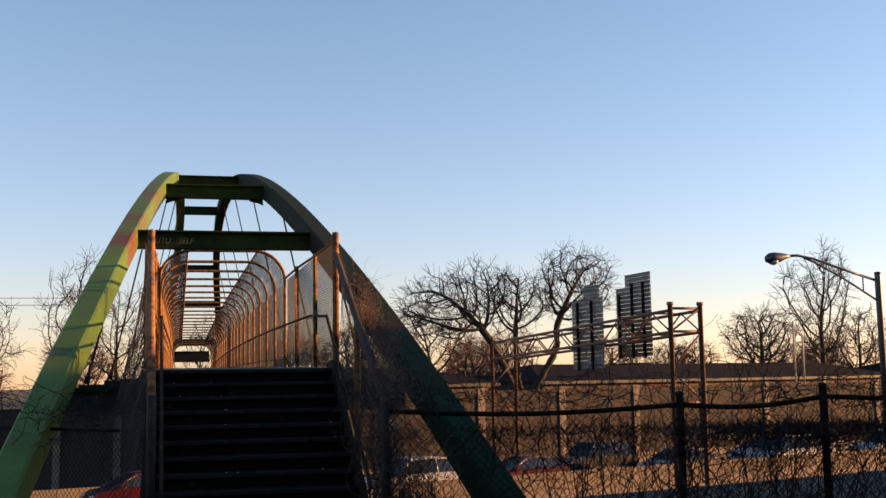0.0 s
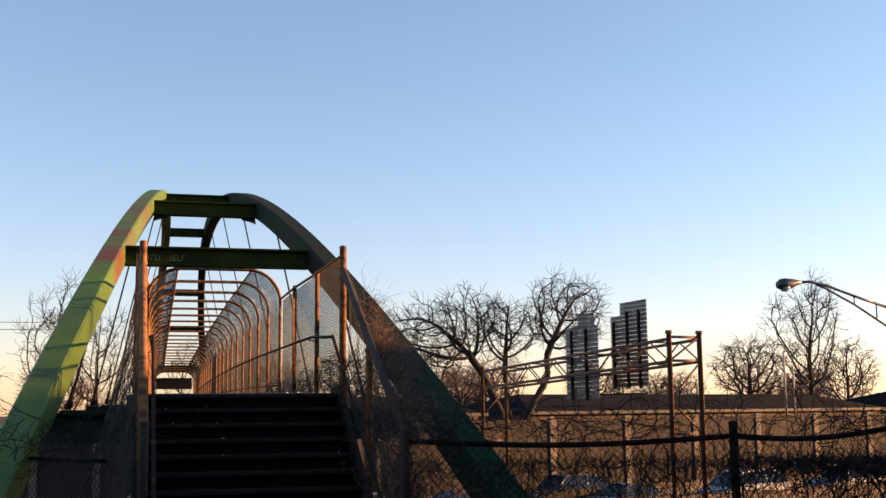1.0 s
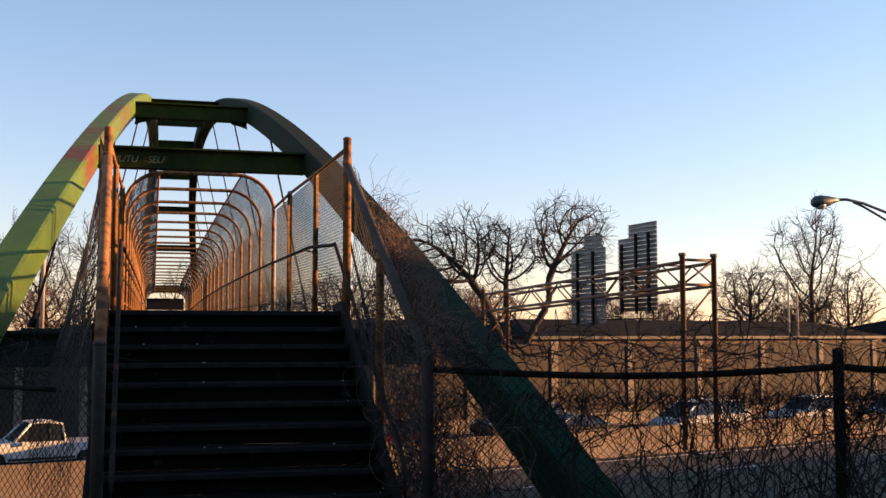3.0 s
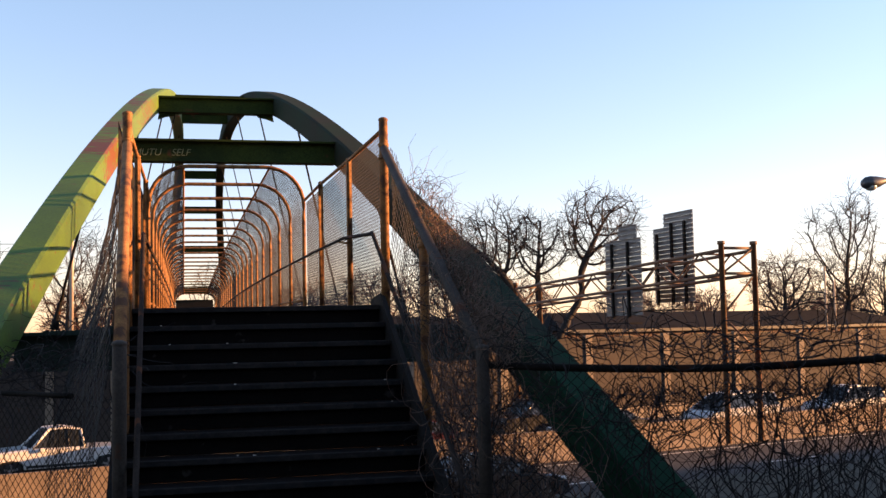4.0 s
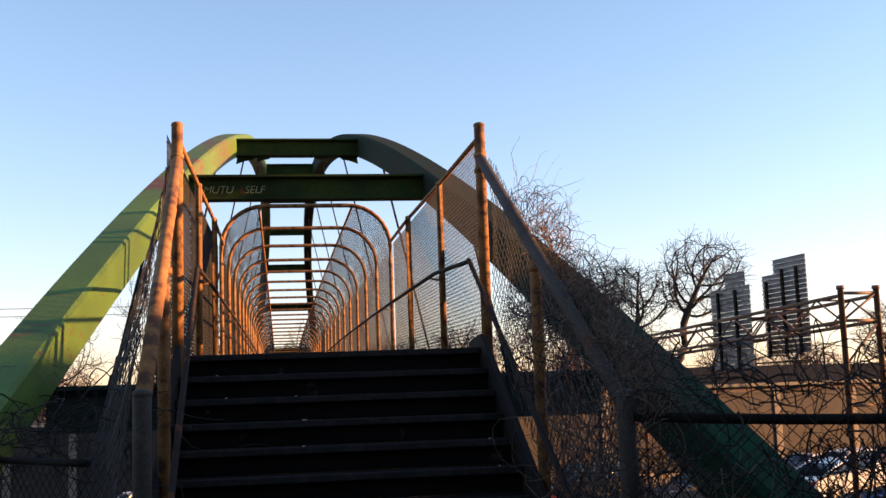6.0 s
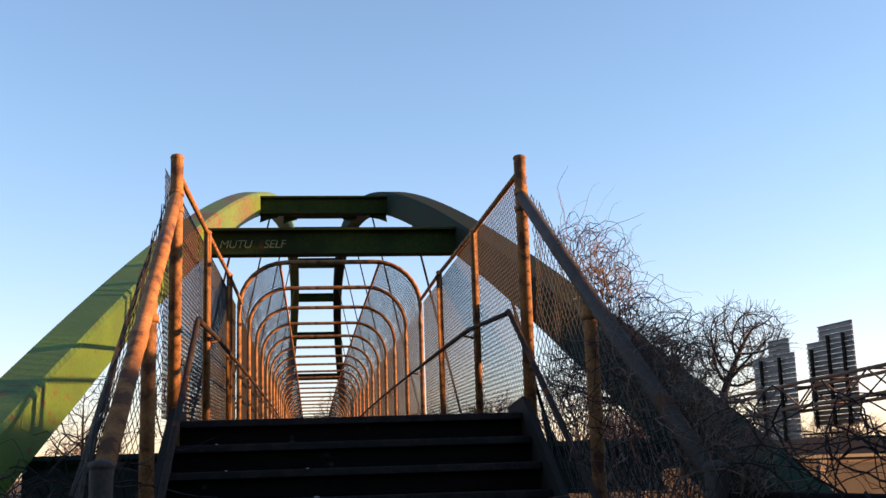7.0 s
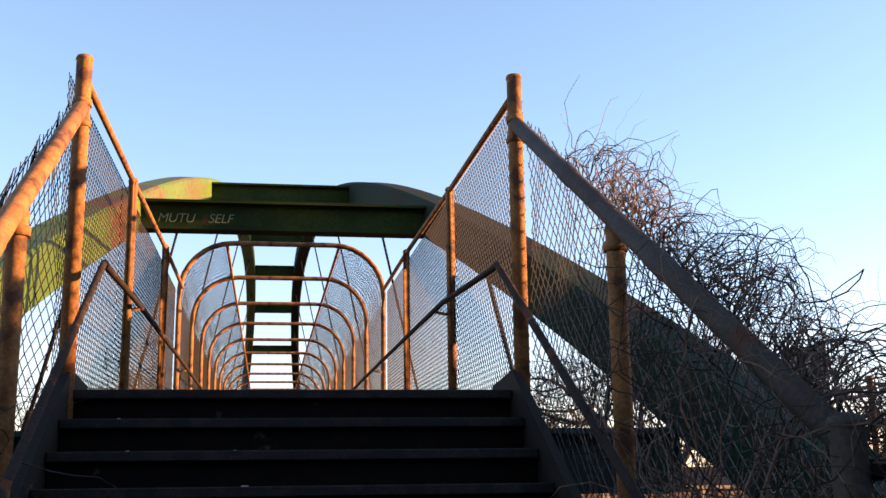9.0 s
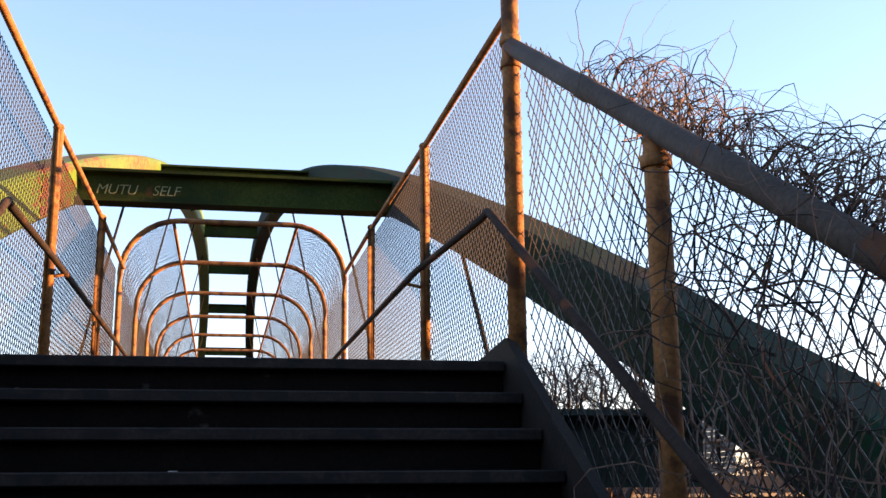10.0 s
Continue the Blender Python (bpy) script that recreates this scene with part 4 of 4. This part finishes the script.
# ---- dry vines ----
def vine_mass(name, starts, seed, count, steps, step, pull, material, label, r0=0.006, wander=0.45, sides=3):
    """Wandering stems that root near the given places and are drawn towards pull(p)."""
    rng = random.Random(seed)
    vs, fs = [], []
    for i in range(count):
        p = Vector(starts(rng))
        d = Vector((rng.uniform(-1, 1), rng.uniform(-1, 1), rng.uniform(-0.2, 1))).normalized()
        n = rng.randint(steps // 2, steps)
        r = r0 * rng.uniform(0.5, 1.5)
        pts, rad = [p.copy()], [r]
        for k in range(n):
            j = Vector((rng.gauss(0, 1), rng.gauss(0, 1), rng.gauss(0, 1))) * wander
            d = (d + j + pull(p, rng)).normalized()
            p = p + d * step
            if p.z < 0.02:
                p.z = 0.02
            pts.append(p.copy())
            rad.append(r * (1 - 0.75 * (k + 1) / n))
        tube_data(pts, rad, sides, vs, fs, cap=False)
    return tagged(mesh_part(name, vs, fs, material), label, "vine", kind="stuff")


def on_stair_fence(rng):
    k = rng.betavariate(1.8, 1.1)
    y = -0.7 - 2.75 * k
    top = 3.38 + y * 0.58
    return (1.29 + abs(rng.gauss(0, 0.12)), y, top * (0.1 + 0.8 * rng.random() ** 1.5))


def rail_z(y):
    return 3.38 + y * 0.58


def cling(p, rng):
    over = p.z - rail_z(p.y) - 0.02
    return Vector((0.8 * (1.38 - p.x), -0.6 if p.y > -0.7 else (0.5 if p.y < -3.4 else 0.0), 0.2 if over < -0.3 else -4.0 * max(0.0, over + 0.05)))


def spill(p, rng):
    over = p.z - rail_z(p.y)
    return Vector((0.9 * (1.5 - p.x), -0.5 if p.y > -1.0 else (0.6 if p.y < -3.5 else 0.0), 0.2 - 4.0 * max(0.0, over - 0.0)))


def wisp(p, rng):
    over = p.z - rail_z(p.y)
    return Vector((0.15, -0.1 if p.y > -1.0 else 0.12, 0.3 - 2.0 * max(0.0, over - 0.12)))


def low(p, rng):
    return Vector((0.6 * (1.7 - p.x), 0, 0.25 if p.z < 1.1 else -0.8))


def rail_spot(g):
    y = -0.45 - 3.0 * g.random() ** 0.6
    return (1.33 + abs(g.gauss(0, 0.08)), y, rail_z(y) - 0.1 * g.random())


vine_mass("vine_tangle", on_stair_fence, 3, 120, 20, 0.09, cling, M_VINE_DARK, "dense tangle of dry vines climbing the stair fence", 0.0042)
vine_mass("vine_tangle", on_stair_fence, 4, 150, 24, 0.075, cling, M_VINE, "pale dry vine stems hanging in the stair fence", 0.0036, 0.38)
vine_mass("vine_tangle", rail_spot, 5, 400, 15, 0.045, spill, M_VINE, "reddish dry vine tips spilling over the sloping rail", 0.003, 0.42)
vine_mass("vine_tangle", rail_spot, 6, 90, 9, 0.06, wisp, M_VINE, "loose dry vine wisps above the sloping rail", 0.0024, 0.35)
vine_mass("vine_tangle", lambda g: (1.35 + 0.9 * g.random() ** 1.5, -0.6 - 2.8 * g.random(), 0.05), 7, 200, 22, 0.09, low, M_VINE, "brown thicket of dry stems beside the stair", 0.0055)


def on_right_fence(rng):
    k = rng.random() ** 0.8
    i = min(3, int(k * 4))
    a, b = Vector(RF[i]), Vector(RF[i + 1])
    q = a.lerp(b, k * 4 - i)
    return (q.x + rng.gauss(0, 0.1), q.y + rng.gauss(0, 0.12), rng.uniform(0.02, 1.4))


def hug(p, rng):
    y = -3.35 - (p.x - 1.29) * 0.29
    return Vector((0.1, 1.2 * (y - p.y), 0.25 if p.z < 1.15 else -1.0))


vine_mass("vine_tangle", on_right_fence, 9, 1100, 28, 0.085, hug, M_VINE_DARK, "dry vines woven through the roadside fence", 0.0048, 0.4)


def on_right_rail(rng):
    x = 1.6 + 10 * rng.random()
    return (x, -3.35 - (x - 1.29) * 0.29 + rng.gauss(0, 0.06), 1.3 + 0.25 * rng.random())


def along(p, rng):
    y = -3.35 - (p.x - 1.29) * 0.29
    return Vector((0.3 if p.z * 100 % 2 < 1 else -0.3, 1.2 * (y - p.y), 1.5 * (1.47 - p.z)))


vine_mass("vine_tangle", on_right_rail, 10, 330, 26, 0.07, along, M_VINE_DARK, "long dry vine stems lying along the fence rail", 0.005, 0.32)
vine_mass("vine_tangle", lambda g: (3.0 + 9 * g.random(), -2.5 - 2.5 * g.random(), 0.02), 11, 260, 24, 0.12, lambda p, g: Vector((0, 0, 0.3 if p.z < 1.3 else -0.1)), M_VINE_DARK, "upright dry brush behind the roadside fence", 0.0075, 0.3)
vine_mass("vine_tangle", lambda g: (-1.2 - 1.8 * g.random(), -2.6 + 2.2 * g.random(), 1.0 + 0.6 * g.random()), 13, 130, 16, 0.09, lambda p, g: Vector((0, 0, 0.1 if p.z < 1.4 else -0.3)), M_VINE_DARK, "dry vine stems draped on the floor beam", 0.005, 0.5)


# ---- vehicles ----
def car_paint(name, c, rough=0.3):
    m = mat(name, c, tuple(x * 0.9 for x in c), rough, 0.0, 1.5, 40, 0.0)
    m.node_tree.nodes["Principled BSDF"].inputs["Coat Weight"].default_value = 0.5
    return m


M_TYRE = mat("tyre_rubber", (0.025, 0.025, 0.025), None, 0.9, 0, 5, 50, 0.2)
M_RIM = mat("alloy_rim", (0.5, 0.5, 0.5), (0.4, 0.4, 0.4), 0.35, 0.8, 5, 50, 0)
M_TRIM = mat("black_trim", (0.02, 0.02, 0.022), None, 0.6, 0, 5, 50, 0)
M_HEAD = mat("headlight_glass", (0.75, 0.74, 0.7), (0.6, 0.6, 0.58), 0.15, 0, 5, 50, 0)
M_TAIL = mat("tail_light_red", (0.5, 0.02, 0.02), (0.35, 0.01, 0.01), 0.2, 0, 5, 50, 0)
M_BLUE = mat("blue_trailer_paint", (0.05, 0.16, 0.4), (0.04, 0.11, 0.28), 0.5, 0, 2, 40, 0.1, (0.3, 0.3, 0.3), 0.66, 4)
WHITE, ORANGE, RED = car_paint("white_car_paint", (0.75, 0.74, 0.72)), car_paint("orange_car_paint", (0.72, 0.16, 0.02)), car_paint("red_car_paint", (0.085, 0.006, 0.008))
GREY, DARK, SILVER = car_paint("grey_car_paint", (0.22, 0.22, 0.23)), car_paint("black_car_paint", (0.02, 0.02, 0.022)), car_paint("silver_car_paint", (0.5, 0.51, 0.52))


def slab(prof, half, inset=0.0, zin=0.0):
    """A side outline (x, z) swept across, its upper part drawn in for the tumblehome."""
    bm = bmesh.new()
    n = len(prof)
    rows = []
    for y, k in ((-half, 1.0), (-half + 0.08, 0.0), (half - 0.08, 0.0), (half, 1.0)):
        rows.append([bm.verts.new((x, (y - math.copysign(inset * max(0.0, z - zin), y)), z + (0.0 if not k else (-0.05 if z > prof[0][1] + 0.25 else 0.02)))) for x, z in prof])
    for a, b in zip(rows, rows[1:]):
        for i in range(n):
            bm.faces.new((a[i], a[(i + 1) % n], b[(i + 1) % n], b[i]))
    bm.faces.new(list(reversed(rows[0])))
    bm.faces.new(rows[-1])
    bmesh.ops.recalc_face_normals(bm, faces=bm.faces)
    return bm


def wheel_at(car, x, y, r, w):
    s = 1 if y > 0 else -1
    tyre_path = [(0, -w / 2, 0), (0, -w / 2 + 0.03, 0), (0, w / 2 - 0.03, 0), (0, w / 2, 0)]
    wheel = empty("wheel", (x, y, r))
    wheel.parent = car
    v, f = tube_data(tyre_path, [r * 0.93, r, r, r * 0.93], 20)
    mesh_part("tyre", v, f, M_TYRE, wheel)
    bm = bmesh.new()
    yy = s * (w / 2 + 0.006)
    bmesh.ops.create_cone(bm, cap_ends=True, segments=20, radius1=r * 0.6, radius2=r * 0.55, depth=0.02, matrix=Matrix.Translation((0, yy, 0)) @ Matrix.Rotation(radians(90), 4, "X"))
    part("rim", bm, M_TRIM, wheel)
    bm = bmesh.new()
    for i in range(5):
        box(bm, (-0.035, -0.012, 0.02), (0.035, 0.012, r * 0.62), m=Matrix.Translation((0, yy + s * 0.016, 0)) @ Matrix.Rotation(2 * math.pi * i / 5, 4, "Y"))
    part("spokes", bm, M_RIM, wheel)
    return wheel


KINDS = {
    # length, half width, body outline, greenhouse outline, wheel stations, wheel radius
    "sedan": (4.6, 0.89, [(-2.28, 0.3), (-2.3, 0.62), (-2.22, 0.92), (-1.55, 0.98), (0.85, 0.95), (1.85, 0.82), (2.22, 0.66), (2.3, 0.42), (2.25, 0.24), (-2.2, 0.24)], [(-1.75, 0.95), (-1.0, 1.36), (-0.1, 1.43), (0.35, 1.4), (1.2, 0.93)], (1.42, -1.38), 0.32),
    "compact": (4.2, 0.87, [(-2.05, 0.3), (-2.1, 0.75), (-2.0, 1.0), (-1.2, 1.02), (0.8, 0.98), (1.75, 0.86), (2.05, 0.66), (2.1, 0.42), (2.05, 0.22), (-2.0, 0.22)], [(-1.95, 1.0), (-1.45, 1.42), (-0.4, 1.5), (0.2, 1.47), (1.25, 0.95)], (1.3, -1.3), 0.32),
    "coupe": (4.5, 0.88, [(-2.2, 0.28), (-2.24, 0.6), (-2.16, 0.86), (-1.5, 0.9), (0.8, 0.86), (1.8, 0.74), (2.16, 0.6), (2.24, 0.38), (2.2, 0.2), (-2.15, 0.2)], [(-1.85, 0.86), (-0.9, 1.18), (-0.2, 1.23), (0.25, 1.2), (1.1, 0.84)], (1.4, -1.36), 0.32),
    "suv": (4.7, 0.93, [(-2.3, 0.42), (-2.34, 0.85), (-2.28, 1.1), (-1.2, 1.12), (0.9, 1.1), (2.05, 1.0), (2.3, 0.82), (2.34, 0.5), (2.3, 0.34), (-2.28, 0.34)], [(-2.2, 1.1), (-1.95, 1.66), (-0.6, 1.74), (0.35, 1.7), (1.1, 1.08)], (1.42, -1.4), 0.37),
    "van": (5.0, 0.96, [(-2.45, 0.38), (-2.5, 0.9), (-2.45, 1.12), (-1.2, 1.14), (1.3, 1.1), (2.15, 0.95), (2.45, 0.75), (2.5, 0.45), (2.45, 0.3), (-2.45, 0.3)], [(-2.42, 1.1), (-2.2, 1.72), (-0.6, 1.78), (0.7, 1.72), (1.75, 1.06)], (1.55, -1.5), 0.34),
    "pickup": (5.5, 0.96, [(-2.7, 0.5), (-2.75, 1.02), (-0.85, 1.06), (-0.8, 1.1), (1.0, 1.12), (2.4, 1.04), (2.7, 0.85), (2.75, 0.55), (2.7, 0.4), (-2.7, 0.4)], [(-0.8, 1.08), (-0.72, 1.72), (-0.2, 1.79), (0.4, 1.76), (1.05, 1.1)], (1.75, -1.65), 0.39),
}


def vehicle(name, kind, paint, label, group=""):
    length, half, body, glass, stations, r = KINDS[kind]
    car = empty(name, (0, 0, 0), label, name.replace("_", " "), group)
    # wheel arches cut into the outline
    lower = body[-1][1]
    arched = body[:-2]
    for xw in stations:
        arched.append((xw + r + 0.07, lower))
        for k in range(1, 8):
            a = math.pi * k / 8
            arched.append((xw + (r + 0.07) * math.cos(a), max(lower, 0.3) + (r + 0.02) * math.sin(a) * 1.0))
        arched.append((xw - r - 0.07, lower))
    prof = [p for p in body[:-2]] + [body[-2]] + arched[len(body) - 2:] + [body[-1]]
    part("body", slab(prof, half), paint, car)
    part("underbody", boxes(((-length / 2 + 0.15, -half + 0.25, 0.2), (length / 2 - 0.15, half - 0.25, 0.6))), M_TRIM, car)
    part("window_glass", slab(glass, half - 0.06, 0.28, 0.95), M_GLASS, car)
    top = max(z for x, z in glass)
    roof = [(x, z) for x, z in glass if z > top - 0.12]
    prof2 = [(x, z + 0.012) for x, z in roof] + [(x, z - 0.05) for x, z in reversed(roof)]
    part("roof_panel", slab(prof2, half - 0.055, 0.27, 0.95), paint, car)
    # pillars
    for s in (-1, 1):
        for a, b in ((glass[0], glass[1]), (glass[-1], glass[-2])):
            p0 = Vector((a[0], s * (half - 0.075), a[1]))
            p1 = Vector((b[0], s * (half - 0.075 - 0.28 * (b[1] - 0.95)), b[1] - 0.01))
            tube("pillar", [p0, p1], 0.045, paint, car, 6)
        xm = 0.5 * (glass[1][0] + glass[-2][0]) - 0.1
        tube("pillar", [(xm, s * (half - 0.07), 0.98), (xm + 0.03, s * (half - 0.07 - 0.27 * (top - 0.97)), top - 0.03)], 0.035, paint if kind in ("suv", "van") else M_TRIM, car, 6)
        hz = body[-4][1]
        part("headlight", boxes(((length / 2 - 0.24, s * (half - 0.2) - 0.14, hz - 0.06), (length / 2 - 0.03, s * (half - 0.2) + 0.14, hz + 0.07)), bev=0.02), M_HEAD, car)
        part("tail_light", boxes(((-length / 2 - 0.015, s * (half - 0.17) - 0.12, body[1][1] - 0.02), (-length / 2 + 0.2, s * (half - 0.17) + 0.12, body[1][1] + 0.17)), bev=0.02), M_TAIL, car)
        part("door_mirror", boxes(((glass[-1][0] - 0.42, s * half - 0.02 if s > 0 else s * half - 0.16, 1.0), (glass[-1][0] - 0.25, s * half + 0.16 if s > 0 else s * half + 0.02, 1.14)), bev=0.02), paint, car)
        part("side_trim", boxes(((stations[1] + r + 0.12, s * half - 0.012, lower + 0.05), (stations[0] - r - 0.12, s * half + 0.012, lower + 0.14))), M_TRIM, car)
    part("grille", boxes(((length / 2 - 0.04, -0.45, lower + 0.2), (length / 2 + 0.012, 0.45, lower + 0.36)), bev=0.01), M_TRIM, car)
    for xw in stations:
        for s in (-1, 1):
            wheel_at(car, xw, s * (half - 0.12), r, 0.22)
    return car


def hauler():
    """A white crew-cab truck that draws a blue two-deck car trailer."""
    t = empty("car_hauler", (0, 0, 0), "white truck cab drawing a blue two-deck car trailer", "truck")
    cab = [(2.9, 0.55), (2.85, 1.5), (3.05, 2.3), (3.4, 2.42), (4.7, 2.4), (4.95, 2.3), (5.5, 1.5), (6.6, 1.3), (6.95, 1.05), (7.0, 0.55)]
    part("cab", slab(cab, 1.05, 0.05, 1.4), WHITE, t)
    part("sleeper_box", boxes(((1.9, -1.1, 0.8), (2.82, 1.1, 2.5)), bev=0.05), WHITE, t)
    part("windscreen", slab([(4.98, 2.22), (5.5, 1.53), (5.53, 1.56), (5.02, 2.26)], 0.9), M_GLASS, t)
    for s in (-1, 1):
        part("cab_window", boxes(((4.1, s * 1.03 - 0.02, 1.5), (4.95, s * 1.03 + 0.02, 2.15)), bev=0.01), M_GLASS, t)
        part("cab_window", boxes(((3.2, s * 1.03 - 0.02, 1.55), (3.85, s * 1.03 + 0.02, 2.1)), bev=0.01), M_GLASS, t)
        part("mirror", boxes(((5.2, s * 1.25 - 0.08, 1.55), (5.3, s * 1.25 + 0.08, 2.0)), bev=0.02), M_TRIM, t)
        part("head_lamp", boxes(((6.85, s * 0.8 - 0.15, 0.9), (7.02, s * 0.8 + 0.15, 1.1)), bev=0.02), M_HEAD, t)
        # upper and lower deck rails with a raised tail
        tube("deck_rail", [(2.0, s * 1.1, 1.32), (-2.4, s * 1.1, 1.27), (-7.6, s * 1.1, 1.1), (-12.6, s * 1.1, 0.72)], 0.1, M_BLUE, t, 6)
        tube("lower_rail", [(1.9, s * 1.1, 0.75), (0.5, s * 1.1, 0.42), (-7.0, s * 1.1, 0.42), (-12.6, s * 1.1, 0.56)], 0.09, M_BLUE, t, 6)
        for x in (1.6, -1.8, -5.0, -8.0, -10.5):
            tube("deck_post", [(x, s * 1.1, 0.45), (x + 0.15, s * 1.1, 1.25 + 0.045 * min(0.0, x + 2.0))], 0.06, M_BLUE, t, 6)
        for a, b in ((1.6, -1.8), (-5.0, -8.0)):
            tube("deck_brace", [(a, s * 1.1, 1.15), (b + 0.4, s * 1.1, 0.5)], 0.04, M_BLUE, t, 6)
    for s in (-1, 1):
        part("deck_plate", slab([(2.0, 1.36), (-2.4, 1.31), (-7.6, 1.15), (-12.4, 0.78), (-12.4, 0.72), (-7.6, 1.09), (-2.4, 1.25), (2.0, 1.3)], 0.22), M_BLUE, t).location = (0, s * 0.72, 0)
    part("chassis", boxes(((-12.0, -0.9, 0.42), (2.5, 0.9, 0.5)), ((2.4, -0.6, 0.5), (6.6, 0.6, 0.85))), M_TRIM, t)
    for x, r in ((5.85, 0.42), (2.3, 0.42), (-6.6, 0.36), (-7.5, 0.36)):
        for s in (-1, 1):
            wheel_at(t, x, s * 1.0, r, 0.28)
    return t


def motions():
    """Traffic: each vehicle rolls steadily along its lane; the far queue slows to a crawl."""
    deg = math.degrees(SK)
    for thing, u, speed, n, z, turn, tilt in TRAFFIC:
        rows = []
        for t in range(11):
            gone = speed * t if speed != CRAWL else -7.4 * (1 - (1 - min(t, 4) / 4) ** 2) - 0.1 * max(0, t - 4)
            p = at(u + gone, n, ROAD_Z + 0.004 + z)
            rows.append((float(t), pose(p.x, p.y, p.z, 0, tilt, deg + turn)))
        walk(thing, rows)


V = 21.8
CRAWL = -0.8
CAR = "cars on the car trailer"
QUEUE = "slow cars in the far lanes"
C0 = 26.5 - 5.5 * V
TRAFFIC = [
    (hauler(), C0, V, 21.0, 0.0, 0, 0),
    (vehicle("car", "coupe", WHITE, "white coupe riding on the blue car trailer", CAR), C0 - 0.55, V, 21.0, 1.34, 0, -0.7),
    (vehicle("car", "compact", ORANGE, "bright orange hatchback riding on the trailer ramp", CAR), C0 - 5.7, V, 21.0, 1.22, 0, -1.8),
    (vehicle("car", "coupe", WHITE, "white coupe tilted on the trailer tail", CAR), C0 - 10.3, V, 21.0, 0.95, 0, -4.4),
    (vehicle("car", "sedan", DARK, "dark sedan in the near lanes"), 15.6 - 4.1 * 18.3, 18.3, 17.0, 0, 0, 0),
    (vehicle("car", "sedan", WHITE, "white sedan in the near lanes"), 10.1 - 5.6 * V, V, 13.0, 0, 0, 0),
    (vehicle("car", "sedan", DARK, "black sedan in the far lanes", QUEUE), 0.16, CRAWL, 29.0, 0, 180, 0),
    (vehicle("car", "sedan", SILVER, "silver sedan in the far lanes", QUEUE), 74.38, CRAWL, 29.0, 0, 180, 0),
    (vehicle("car", "compact", RED, "red hatchback in the far lanes", QUEUE), 8.2, CRAWL, 32.8, 0, 180, 0),
    (vehicle("car", "compact", RED, "red hatchback in the far lanes", QUEUE), 25.17, CRAWL, 29.0, 0, 180, 0),
    (vehicle("car", "suv", SILVER, "silver estate car in the far lanes", QUEUE), 19.16, CRAWL, 29.0, 0, 180, 0),
    (vehicle("car", "sedan", DARK, "black sedan in the far lanes", QUEUE), 35.09, CRAWL, 29.0, 0, 180, 0),
    (vehicle("van", "van", SILVER, "silver minivan in the far lanes", QUEUE), 43.35, CRAWL, 29.0, 0, 180, 0),
    (vehicle("car", "suv", SILVER, "silver estate car in the far lanes", QUEUE), 51.61, CRAWL, 29.0, 0, 180, 0),
    (vehicle("car", "sedan", WHITE, "white sedan in the far lanes", QUEUE), 59.16, CRAWL, 29.0, 0, 180, 0),
    (vehicle("pickup_truck", "pickup", WHITE, "white pickup truck in the far lanes", QUEUE), 12.67, CRAWL, 32.8, 0, 180, 0),
    (vehicle("car", "suv", DARK, "black estate car in the far lanes", QUEUE), 32.49, -1.4, 32.8, 0, 180, 0),
    (vehicle("car", "sedan", SILVER, "silver sedan in the far lanes", QUEUE), 45.47, -1.4, 32.8, 0, 180, 0),
    (vehicle("car", "suv", WHITE, "white estate car in the far lanes", QUEUE), 66.71, CRAWL, 29.0, 0, 180, 0),
]
motions()
